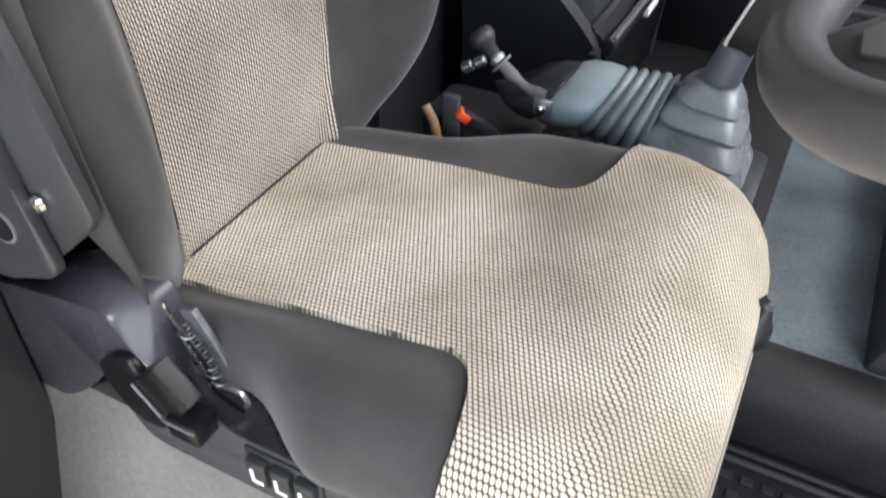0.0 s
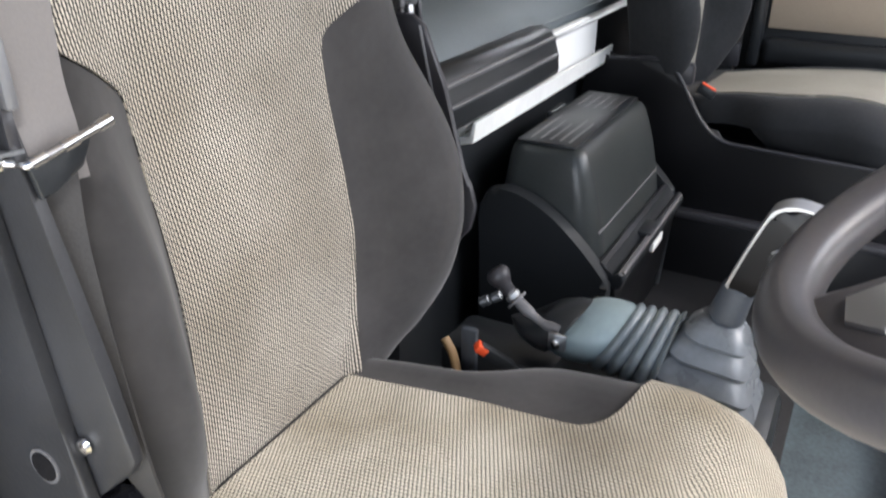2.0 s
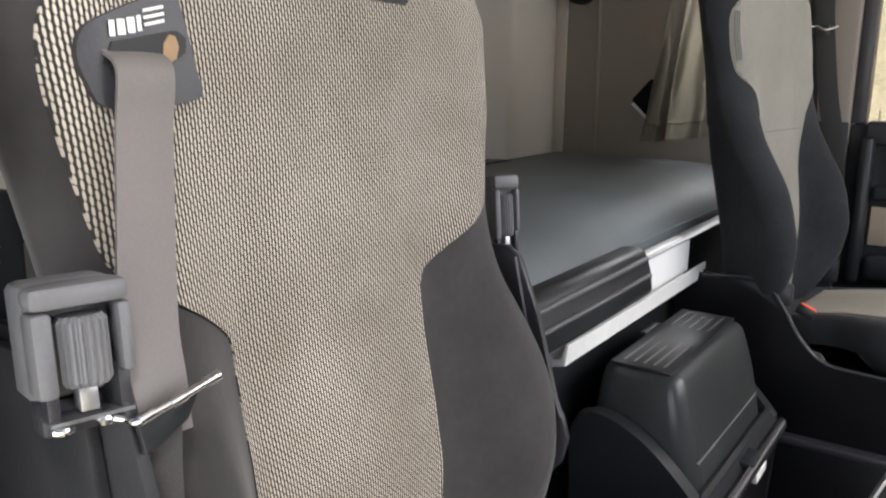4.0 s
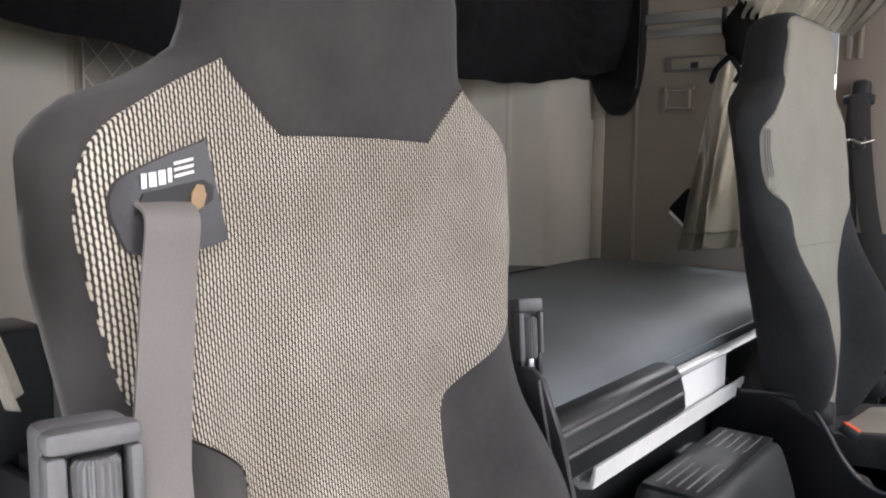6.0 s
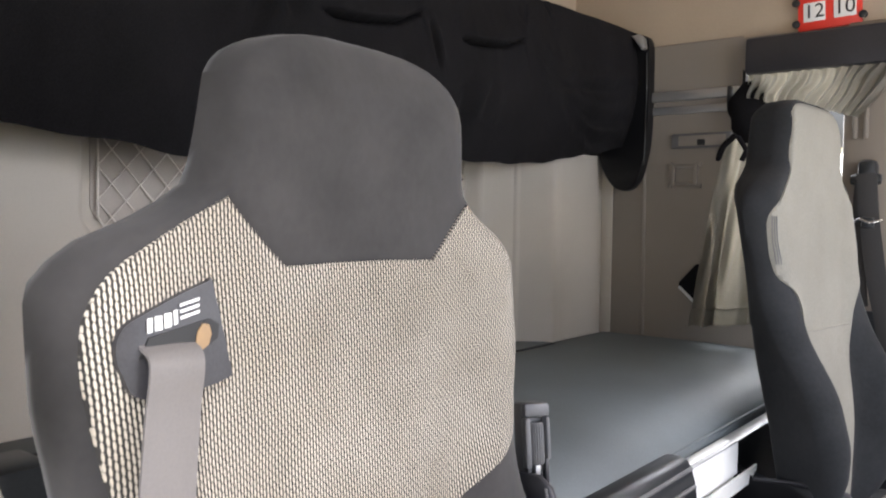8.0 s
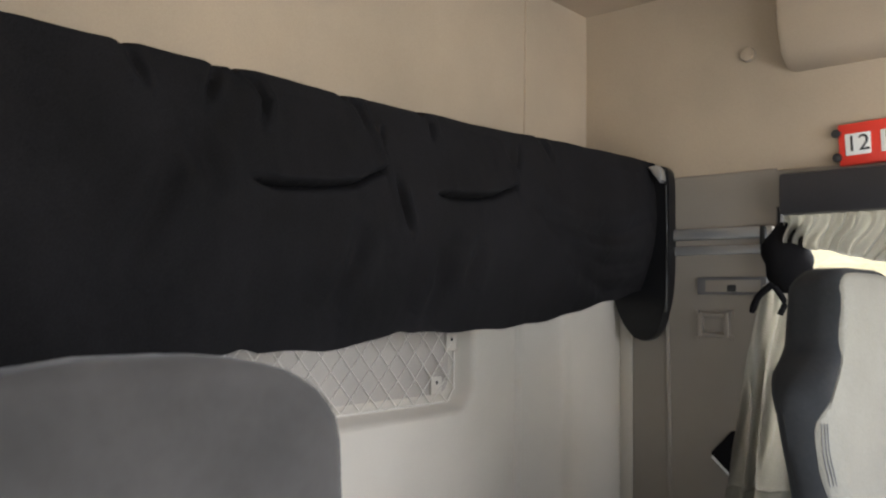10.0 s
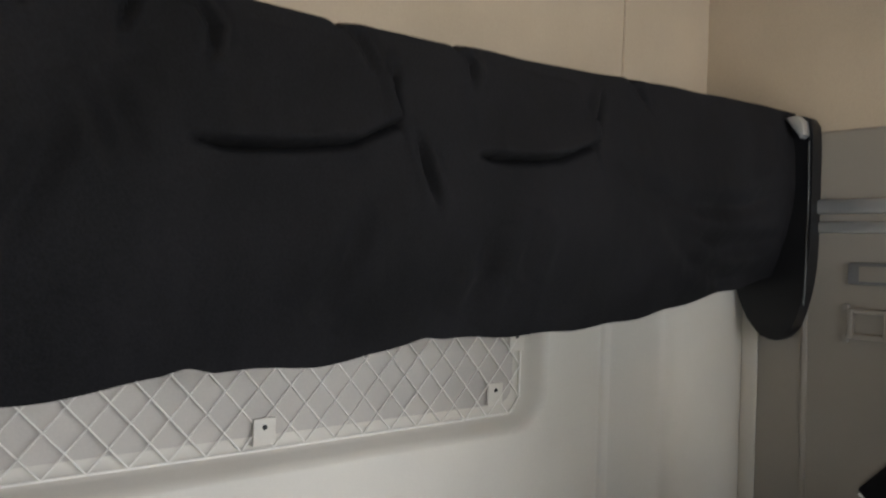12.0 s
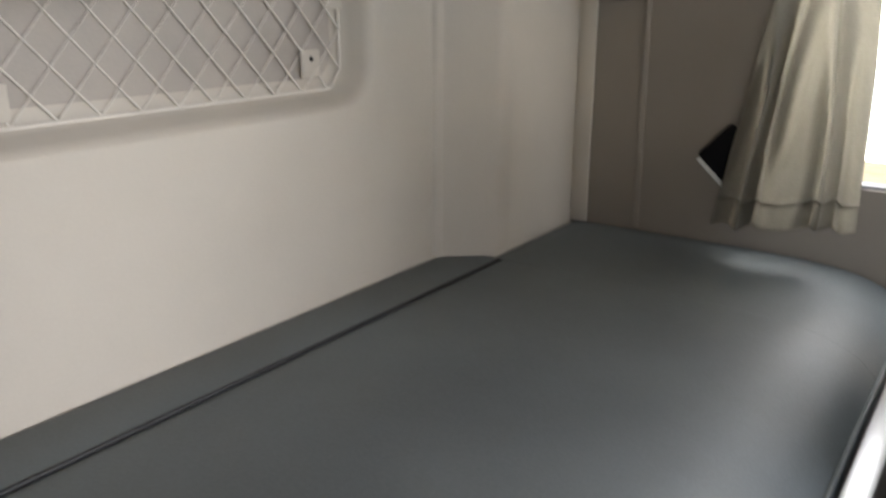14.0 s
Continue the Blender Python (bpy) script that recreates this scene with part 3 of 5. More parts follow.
def strap(points, width, name, parent, mat=WEBBING, label="", across=(0, 1, 0), twist=None, thick=0.0012):
    """A belt of webbing along points; across is its breadth, which may turn to a second direction on the way."""
    line = smooth_line(points, 10)
    a0, a1 = Vector(across).normalized(), Vector(twist or across).normalized()
    loops = []
    for k, p in enumerate(line):
        t = k / (len(line) - 1)
        d = (line[min(k + 1, len(line) - 1)] - line[max(k - 1, 0)]).normalized()
        w = a0.lerp(a1, t)
        w = (w - d * w.dot(d)).normalized()
        nrm = d.cross(w).normalized()
        row = []
        for i in range(7):
            q = i / 6 - 0.5
            row.append(p + w * q * width + nrm * (thick + 0.0012 * math.cos(q * 3.1)))
        for i in range(7):
            q = 0.5 - i / 6
            row.append(p + w * q * width - nrm * (thick - 0.0012 * math.cos(q * 3.1)))
        loops.append(row)
    return part(name, rings(loops), mat, parent, label, angle=60)


strap([(-0.006, -0.201, 0.612), (0.008, -0.201, 0.600), (0.010, -0.206, 0.56), (0.020, -0.217, 0.50), (0.038, -0.233, 0.44), (0.054, -0.241, 0.405), (0.060, -0.243, 0.375)], 0.043, "seat_belt", driver, label="grey webbing seat belt")
# the lap end takes the dark webbing to show the shade it hangs in
strap([(0.056, -0.244, 0.39), (0.064, -0.252, 0.33), (0.078, -0.254, 0.24), (0.086, -0.248, 0.17), (0.074, -0.226, 0.105), (0.052, -0.205, 0.058)], 0.030, "belt_lower", driver, BELT_DARK, "grey webbing lap end, coloured dark for its shade", across=(0.35, 0.9, 0), twist=(0.85, -0.5, 0.2))
hook = tube(smooth_line([(0.048, -0.272, 0.396), (0.058, -0.266, 0.395), (0.068, -0.266, 0.396), (0.074, -0.248, 0.402), (0.0785, -0.228, 0.4085), (0.0805, -0.216, 0.412)], 6), 0.0028)
hk = part("belt_hook", hook, CHROME, driver, "chrome wire belt guide")
part("ball", turned([(0.0, -0.0055), (0.004, -0.004), (0.0058, 0), (0.004, 0.004), (0.0, 0.0055)], 14, pose(0.050, -0.276, 0.398)), CHROME, hk)
for p in ((0.070, -0.261, 0.398), (0.0755, -0.242, 0.404), (0.0800, -0.219, 0.4112)):
    part("sleeve", turned([(0.0026, -0.005), (0.0038, -0.005), (0.0038, 0.005), (0.0026, 0.005)], 12, pose(*p, -72, 0, -12)), CHROME, hk)
part("clip", prism([(-0.268, 0.394), (-0.240, 0.404), (-0.222, 0.404), (-0.232, 0.386), (-0.256, 0.376), (-0.264, 0.374)], 0, 0.066, 0.072, 0.002), BLACK, hk, "black plastic belt clip")

# side valance: a pod whose flank runs forward as a band, with a sloping upper face
outer_top = [(-0.13, 0.010), (-0.087, 0.020), (-0.040, 0.029), (-0.015, 0.033), (0.012, 0.036), (0.030, 0.030), (0.044, 0.008), (0.063, -0.010), (0.090, -0.026), (0.120, -0.040), (0.150, -0.050), (0.20, -0.050), (0.26, -0.056), (0.33, -0.068), (0.40, -0.085)]
inner_top = [(-0.142, -0.010), (-0.100, 0.010), (-0.062, 0.029), (-0.035, 0.043), (-0.006, 0.052), (0.022, 0.052), (0.048, 0.047), (0.060, 0.030), (0.066, -0.010), (0.079, -0.060), (0.115, -0.066), (0.18, -0.056), (0.25, -0.062), (0.33, -0.074), (0.40, -0.090)]
lower = [(-0.13, -0.14), (-0.087, -0.13), (-0.05, -0.105), (-0.025, -0.08), (-0.001, -0.055), (0.008, -0.075), (0.018, -0.095), (0.030, -0.115), (0.045, -0.124), (0.083, -0.127), (0.129, -0.127), (0.19, -0.126), (0.26, -0.126), (0.33, -0.125), (0.40, -0.124)]


def dense(line):
    return [(p[0], p[1]) for p in smooth_line([(*p, 0) for p in line], 4)]


rows_ = []
oa, ia, la = dense(outer_top), dense(inner_top), dense(lower)
for y, mixw, low_in in ((-0.175, 1.0, 0.004), (-0.195, 1.0, 0.004), (-0.202, 0.93, 0.002), (-0.215, 0.45, 0.0), (-0.223, 0.12, 0.0), (-0.226, 0.0, 0.0), (-0.2275, -0.02, 0.002)):
    up = [(o[0] + (i[0] - o[0]) * mixw, y, o[1] + (i[1] - o[1]) * mixw) for o, i in zip(oa, ia)]
    dn = [(q[0], y, q[1] + low_in) for q in la]
    rows_.append(up + dn[::-1])
va = part("side_valance", rings(rows_), POD, driver, "charcoal plastic seat side valance", angle=50)
pa1 = prism(dense([(0.008, -0.024), (0.030, -0.004), (0.052, 0.000), (0.068, -0.034), (0.079, -0.066), (0.066, -0.078), (0.044, -0.084), (0.022, -0.056), (0.008, -0.024)])[:-1], 1, -0.237, -0.226, 0.004)
part("paddle", pa1, JET, va, "black adjusting paddle")
pa2 = prism([(0.062, -0.008), (0.090, 0.020), (0.120, -0.012), (0.104, -0.036), (0.088, -0.038)], 1, -0.246, -0.226, 0.003)
box((0.094, -0.252, -0.055), (0.128, -0.224, -0.030), 0.004, bm=pa2)
part("paddle", pa2, JET, va, "black stepped adjusting lever")
part("paddle_rim", tube([(0.060, -0.2465, -0.012), (0.086, -0.2475, -0.040), (0.096, -0.2525, -0.034), (0.126, -0.2525, -0.034)], 0.0014, 6), GREY, va)
part("switch_frame", box((0.155, -0.2305, -0.104), (0.233, -0.2272, -0.056), 0.002), BLACK, va, "black switch surround")
for k in range(3):
    sw = part("switch", box((-0.010, -0.005, -0.019), (0.010, 0.005, 0.019), 0.0025), BLACK, va, "black rocker switch with a white seat sign")
    sw.matrix_local = pose(0.1695 + 0.0245 * k, -0.232, -0.080, 6, 4, 0)
    seat_sign = box((-0.0055, -0.0062, -0.010), (-0.002, -0.0050, 0.008), 0.0006)
    box((-0.0055, -0.0062, -0.013), (0.0065, -0.0050, -0.009), 0.0006, bm=seat_sign)
    part("seat_sign", seat_sign, PAPER, sw)
part("adjuster_loop", tube(smooth_line([(0.085, -0.188, -0.060), (0.118, -0.190, -0.048), (0.128, -0.190, -0.060), (0.115, -0.190, -0.078), (0.088, -0.188, -0.075)], 5), 0.003, 8), SILVER, driver, "grey metal loop behind the valance")
part("recliner_bracket", prism([(0.072, 0.030), (0.088, 0.036), (0.108, -0.004), (0.122, -0.040), (0.112, -0.052), (0.094, -0.030)], 1, -0.190, -0.184, 0.001), STEEL, driver, "worn metal recliner bracket")
coil = [(0.078 + 0.030 * k / 60 + 0.006 * math.cos(k * 0.75), -0.196 + 0.006 * math.sin(k * 0.75), 0.018 - 0.055 * k / 60) for k in range(61)]
part("return_spring", tube(coil, 0.0013, 6), STEEL, driver, "dull metal return spring")
part("cable", tube(smooth_line([(0.070, -0.198, 0.030), (0.098, -0.200, -0.010), (0.104, -0.200, -0.045), (0.132, -0.199, -0.060)], 6), 0.0022, 6), JET, driver, "thin black cable")
part("bracket_edge", tube(smooth_line([(0.060, -0.193, 0.036), (0.066, -0.193, 0.000), (0.080, -0.193, -0.030)], 5), 0.0018, 6), CHROME, driver)
part("seat_base", prism([(-0.02, -0.445), (0.40, -0.445), (0.42, -0.30), (0.44, -0.12), (-0.04, -0.12)], 1, -0.19, 0.20, 0.01), BLACK, driver, "black suspension base")
part("side_skirt", prism([(-0.222, -0.10), (-0.236, -0.16), (-0.275, -0.30), (-0.285, -0.445), (-0.20, -0.445), (-0.20, -0.11)], 0, -0.14, 0.40, 0.012), SKIRT, driver, "smooth dark skirt under the seat")
part("bellows_skirt", box((0.0, -0.17, -0.40), (0.42, 0.18, -0.13), 0.02), MAT_RUBBER, driver)
ph = part("height_lever", tube(smooth_line([(0.43, 0.10, -0.07), (0.48, 0.10, -0.050), (0.508, 0.10, -0.012), (0.514, 0.10, -0.002)], 5), 0.004), BLACK, driver, "black height lever below the cushion")
part("grip", turned([(0.005, 0.028), (0.010, 0.014), (0.015, 0.008), (0.018, -0.002), (0.0185, -0.016), (0.016, -0.022), (0.0, -0.024)], 20, pose(0.510, 0.10, -0.042, 0, 12, 0)), BLACK, ph, "black knob")

# ---- shell of the cab ----
YL, YR, XB, XW, ZC = 1.865, -0.29, -0.806, -0.757, 2.22
solid("floor", box((-0.9, YR, -0.05), (1.35, 2.0, 0.05)), MAT_RUBBER, "black rubber cab floor", "floor", "structure")
tun = [(0.345, 0.05)] + [(p[0], p[1]) for p in smooth_line([(0.345, 0.17, 0), (0.352, 0.205, 0), (0.375, 0.235, 0), (0.42, 0.245, 0)], 4)] + [(1.2, 0.245), (1.24, 0.22), (1.25, 0.05)]
solid("engine_tunnel", prism(tun, 0, -0.10, 1.3), CARPET, "grey-blue engine tunnel cover between the seats", "engine tunnel", "structure")
solid("footwell_floor", box((0.44, YR, 0.051), (1.34, 0.344, 0.118), 0.003), MAT_RUBBER, "black rubber footwell floor", "floor", "structure")
rib = bmesh.new()
for k in range(18):
    for j in range(14):
        box((0.47 + 0.026 * k + 0.013 * (j % 2), YR + 0.20 + 0.028 * j, 0.117), (0.487 + 0.026 * k + 0.013 * (j % 2), YR + 0.213 + 0.028 * j, 0.1215), 0.0015, 1, rib)
tagged(solid("ribbed_mat", rib, MAT_RUBBER, "black rubber foot mat with raised blocks", "mat"), kind="stuff")
solid("tunnel_cover_edge", prism([(p[0], p[1]) for p in smooth_line([(0.41, 0.2455, 0), (0.385, 0.252, 0), (0.362, 0.250, 0), (0.342, 0.236, 0), (0.331, 0.205, 0), (0.329, 0.165, 0), (0.334, 0.135, 0), (0.338, 0.119, 0)], 4)] + [(0.35, 0.119), (0.352, 0.2), (0.41, 0.243)], 0, 0.44, 1.3), EDGE, "black grained moulded edge of the engine tunnel cover", "edge", "structure")
for k in range(2):
    solid("sill_strip", tube([(0.445, 0.322 - 0.016 * k, 0.121), (0.8, 0.322 - 0.016 * k, 0.121), (1.3, 0.322 - 0.016 * k, 0.121)], 0.0055), EDGE, "black rubber ridge along the footwell", "edge strip", "structure")
solid("pedal_console", prism([(0.66, 0.12), (0.655, 0.246), (0.70, 0.40), (0.80, 0.52), (1.10, 0.60), (1.10, 0.12)], 1, 0.415, 0.95, 0.01), CHARCOAL, "dark plastic console foot ahead of the tunnel cover", "console")
solid("tunnel_mat", box((-0.09, 0.40, 0.247), (0.49, 1.19, 0.258), 0.004), MAT_RUBBER, "black rubber mat under the gear lever", "mat")

# rear wall: a panel with a shallow rounded recess for the net pocket, and a moulding that steps forward near the corner
def round_rect(y0, y1, z0, z1, r, x, seg=8):
    """A rounded rectangle in a plane across the cab."""
    out = []
    for cy, cz, a0 in ((y1 - r, z0 + r, -90), (y1 - r, z1 - r, 0), (y0 + r, z1 - r, 90), (y0 + r, z0 + r, 180)):
        for k in range(seg + 1):
            a = radians(a0 + 90 * k / seg)
            out.append((x, cy + r * math.cos(a), cz + r * math.sin(a)))
    return out


REC = (0.212, 1.318, 1.138, 1.585)  # the recess: sides and heights of its rim
wall = bmesh.new()
rim = [wall.verts.new(p) for p in round_rect(*REC, 0.070, XW)]
border = [wall.verts.new((XW, y, z)) for y, z in ((YR, 0.05), (1.462, 0.05), (1.462, 1.60), (YR, 1.60))]
edges = [wall.edges.new((loop[k], loop[(k + 1) % len(loop)])) for loop in (rim, border) for k in range(len(loop))]
bmesh.ops.triangle_fill(wall, edges=edges, use_beauty=True)
back_border = [wall.verts.new((XW - 0.12, v.co.y, v.co.z)) for v in border]
for k in range(4):
    j = (k + 1) % 4
    wall.faces.new((border[k], border[j], back_border[j], back_border[k]))
prev = rim
for inset, dx in ((0.003, 0.0015), (0.008, 0.006), (0.013, 0.014), (0.020, 0.030), (0.026, 0.041), (0.034, 0.047), (0.044, XW - XB)):
    ring = [wall.verts.new(p) for p in round_rect(REC[0] + inset, REC[1] - inset, REC[2] + inset, REC[3] - inset, 0.070 - inset * 0.8, XW - dx)]
    for k in range(len(ring)):
        j = (k + 1) % len(ring)
        wall.faces.new((prev[k], prev[j], ring[j], ring[k]))
    prev = ring
wall.faces.new(prev)
solid("wall_rear", wall, TRIM, "pale beige moulded rear wall of the sleeper with a shallow recess", "wall", "structure")
plan = [(XW - 0.12, 1.4622), (XW - 0.001, 1.4622)] + [(p[0], p[1]) for p in smooth_line([(XW, 1.464, 0), (XW + 0.006, 1.470, 0), (XW + 0.009, 1.478, 0), (XW + 0.014, 1.486, 0), (XW + 0.045, 1.515, 0), (XW + 0.068, 1.536, 0), (XW + 0.080, 1.550, 0), (XW + 0.082, 1.566, 0), (XW + 0.076, 1.60, 0)], 5)] + [(-0.688, 1.80), (-0.690, 1.93), (XW - 0.12, 1.93)]
solid("wall_rear_corner", prism(plan, 2, 0.05, 1.60), TRIM, "pale beige moulding that steps forward beside the corner", "wall", "structure")
solid("wall_rear_upper", box((XB - 0.06, YR, 1.60), (XB, 1.93, ZC)), HEADLINER, "beige fabric upper rear wall", "wall", "structure")
solid("trim_upper_seam", tube([(XB + 0.001, 1.566, 1.6), (XB + 0.001, 1.572, ZC)], 0.004, 8), HEADLINER, "sewn seam of the upper rear wall", "trim", "structure")
solid("ceiling", box((-0.9, YR - 0.1, ZC), (1.4, 2.05, ZC + 0.05)), HEADLINER, "beige fabric headliner", "ceiling", "structure")

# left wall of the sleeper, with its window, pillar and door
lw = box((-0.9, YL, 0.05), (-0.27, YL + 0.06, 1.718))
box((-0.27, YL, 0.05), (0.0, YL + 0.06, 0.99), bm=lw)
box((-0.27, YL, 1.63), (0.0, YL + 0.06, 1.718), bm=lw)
solid("wall_left", lw, TRIM_SHADED, "beige side trim of the sleeper", "wall", "structure")
solid("wall_left_upper", box((-0.9, YL + 0.012, 1.721), (1.35, YL + 0.07, ZC)), HEADLINER, "beige fabric upper side wall", "wall", "structure")
solid("trim_corner", box((-0.689, YL - 0.009, 0.855), (-0.652, YL, 1.718), 0.005), TRIM, "pale corner strip of the side trim", "trim", "structure")
solid("trim_side_ridge", tube([(-0.548, YL + 0.002, 0.86), (-0.556, YL + 0.002, 1.5)], 0.008, 8), TRIM_SHADED, "soft ridge in the side trim", "trim", "structure")
solid("trim_side_seam", tube([(-0.82, YL + 0.01, 1.720), (-0.27, YL + 0.01, 1.720)], 0.006, 8), TRIM_SHADED, "horizontal seam of the side trim", "trim", "structure")
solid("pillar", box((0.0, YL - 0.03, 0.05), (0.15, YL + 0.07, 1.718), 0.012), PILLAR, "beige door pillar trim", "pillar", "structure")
for k, x in enumerate((0.025, 0.05)):
    solid("trim_pillar_rib", box((x, YL - 0.042, 1.42), (x + 0.012, YL - 0.028, 1.52), 0.004), PILLAR, "small vertical rib on the pillar trim", "trim", "structure")
solid("pillar_lower", box((-0.002, YL - 0.036, 0.06), (0.152, YL - 0.0305, 0.985), 0.002), BLACK, "black lower trim of the door pillar", "trim", "structure")
win = thing("window_1", "bright side window beside the bunk", "window", kind="structure")
fr = box((-0.275, YL + 0.01, 0.985), (-0.262, YL + 0.05, 1.635), 0.004)
box((-0.275, YL + 0.01, 0.975), (0.0, YL + 0.05, 0.995), 0.004, bm=fr)
part("window_frame", fr, BLACK, win)
pane = part("pane", box((-0.265, YL + 0.036, 0.99), (0.0, YL + 0.040, 1.63)), GLASS, win)
pane.visible_shadow = False
door = thing("door_1", "black door trim with a beige insert and a window", "door", kind="structure")
dp = box((0.15, YL, 0.10), (1.35, YL + 0.07, 0.98), 0.01)
part("door_panel", dp, BLACK, door)
part("door_post", box((0.185, YL - 0.05, 0.58), (0.215, YL, 0.95), 0.01), BLACK, door)
part("door_insert", box((0.222, YL - 0.012, 0.675), (0.95, YL, 0.775), 0.004), HEADLINER, door, "beige fabric insert")
part("armrest", box((0.22, YL - 0.05, 0.585), (1.2, YL, 0.655), 0.02, 3), BLACK, door)
part("rail", box((0.22, YL - 0.03, 0.79), (1.2, YL, 0.83), 0.012, 3), BLACK, door, "black door grab rail")
part("upper_rail", box((0.19, YL - 0.02, 0.93), (1.35, YL + 0.01, 0.99), 0.01), CHARCOAL, door)
df = box((0.15, YL, 0.98), (0.185, YL + 0.06, 1.718), 0.006)
box((0.15, YL, 1.63), (1.35, YL + 0.06, 1.718), 0.006, bm=df)
box((1.25, YL, 0.98), (1.35, YL + 0.06, 1.718), 0.006, bm=df)
part("window_frame", df, CHARCOAL, door)
pane = part("pane", box((0.18, YL + 0.03, 0.975), (1.26, YL + 0.034, 1.635)), GLASS, door)
pane.visible_shadow = False
solid("wall_right", box((-0.9, YR - 0.06, 0.05), (-0.02, YR, ZC)), TRIM_SHADED, "beige side trim behind the driver door", "wall", "structure")
solid("wall_right_header", box((-0.02, YR - 0.06, 1.75), (1.35, YR, ZC)), HEADLINER, "beige trim above the open driver door", "wall", "structure")
fw = box((1.35, YR - 0.06, -0.05), (1.42, 2.0, 0.92))
box((1.35, YR - 0.06, 1.85), (1.42, 2.0, ZC + 0.05), bm=fw)
solid("wall_front", fw, CHARCOAL, "dark front bulkhead below and above the windscreen", "wall", "structure")
solid("dashboard", prism([(1.35, 0.55), (1.12, 0.62), (1.08, 0.78), (1.16, 0.88), (1.35, 0.90)], 1, 0.42, 1.85, 0.01), CHARCOAL, "dark grey moulded plastic dashboard", "dashboard")

# ---- sleeper ----
MX = -0.658
side_line = [(p[0], p[1]) for p in smooth_line([(MX, 0.77, 0), (MX, 0.846, 0), (MX + 0.002, 0.853, 0), (MX + 0.008, 0.8565, 0), (MX + 0.05, 0.8575, 0), (-0.35, 0.858, 0), (-0.18, 0.852, 0), (-0.10, 0.832, 0), (-0.062, 0.805, 0), (-0.05, 0.78, 0), (-0.055, 0.757, 0)], 5)] + [(MX, 0.757)]
mt = prism(side_line, 1, 0.47, 1.535)
side_far = [(-0.672 if u < MX + 0.01 else u, v) for u, v in side_line]
mt = join(mt, prism(side_far, 1, 1.5355, YL - 0.012))
join(mt, prism([(min(u, -0.20), v) for u, v in side_line if u < -0.16 or v < 0.76] , 1, YR + 0.01, 0.4695))
mattress = thing("mattress", "dark grey vinyl-covered bunk mattress", "mattress")
part("cover", mt, VINYL, mattress, angle=50)
part("piping", tube([(-0.052, 0.48, 0.795), (-0.052, YL - 0.02, 0.795)], 0.003, 8), VINYL, mattress)
pad = thing("bolster_pad", "dark grey padded strip behind the mattress", "pad")
part("cover", prism([(XW + 0.002, YR + 0.01), (MX - 0.003, YR + 0.01), (MX - 0.003, 1.5345), (XW + 0.066, 1.532), (XW + 0.018, 1.488), (XW + 0.003, 1.474)], 2, 0.755, 0.859, 0.003), VINYL, pad)
part("piping", tube([(MX - 0.002, YR + 0.02, 0.857), (MX - 0.002, 1.528, 0.857)], 0.0030, 8), PIPING, pad, "narrow dark piped seam")
bunk = thing("lower_bunk", "black lower bunk base with a cover roll and pale rails", "bunk")
part("base", prism([(-0.80, YR + 0.012), (-0.20, YR + 0.012), (-0.20, 0.40), (-0.07, 0.46), (-0.07, YL - 0.014), (-0.80, YL - 0.014)], 2, 0.05, 0.753), BLACK, bunk)
edge = part("top_rail", box((-0.045, 0.50, 0.778), (-0.014, 1.80, 0.782), 0.0015), SILVER, bunk, "thin pale metal edge")
roll = prism([(-0.06, 0.722), (-0.004, 0.722), (-0.001, 0.730), (-0.003, 0.752), (-0.010, 0.758), (-0.012, 0.784), (-0.020, 0.797), (-0.034, 0.802), (-0.06, 0.80)], 1, 0.44, 0.905, 0.004)
cr = part("cover_roll", roll, BLACK, bunk, "black cover roll")
for z, x in ((0.785, -0.010), (0.756, -0.003)):
    part("ridge", tube([(x, 0.44, z), (x, 0.895, z)], 0.0035, 8), GREY, cr)
lr = prism([(-0.055, 0.722), (-0.05, 0.690), (-0.03, 0.678), (-0.008, 0.684), (-0.004, 0.716), (-0.009, 0.716), (-0.013, 0.692), (-0.032, 0.688), (-0.045, 0.70), (-0.047, 0.722)], 1, 0.575, 1.235, 0.001)
part("lower_rail", lr, WHITE, bunk, "white plastic rail")
solid("rail_card", box((-0.030, 0.912, 0.706), (-0.024, 1.175, 0.772), 0.001), PAPER, "blank white card tucked into the rail", "card", at=pose(0, 0, 0))
solid("card_strip", box((-0.040, 0.912, 0.774), (-0.022, 1.12, 0.786), 0.003), WHITE, "white plastic strip above the card", "strip")

# net pocket on the rear wall
pocket = thing("net_pocket", "pale cord net pocket with screwed tabs on the rear wall", "net pocket")
pz, py0, py1 = 1.165, 0.262, 1.290
# felt darker than the wall, its colour holding the upper bunk's shade
felt = rings([round_rect(REC[0] + 0.046, REC[1] - 0.046, REC[2] + 0.046, REC[3] - 0.046, 0.036, x) for x in (XB + 0.0002, XB + 0.002)])
part("backing", felt, FELT, pocket, "felt backing, greyed for the shade under the bunk")
ny0, ny1, nz0, nz1 = py0 + 0.006, py1 - 0.006, pz + 0.002, 1.53


def clipped(p, d):
    """The stretch of a slanted cord inside the pocket."""
    lo, hi = -9.0, 9.0
    for a, b, q, v in ((ny0, ny1, p[0], d[0]), (nz0, nz1, p[1], d[1])):
        t0, t1 = sorted(((a - q) / v, (b - q) / v))
        lo, hi = max(lo, t0), min(hi, t1)
    return (lo, hi) if hi - lo > 0.01 else None


def on_net(y, z):
    return XB + 0.0085 + 0.004 * math.sin(y * 9) * math.sin(z * 14)


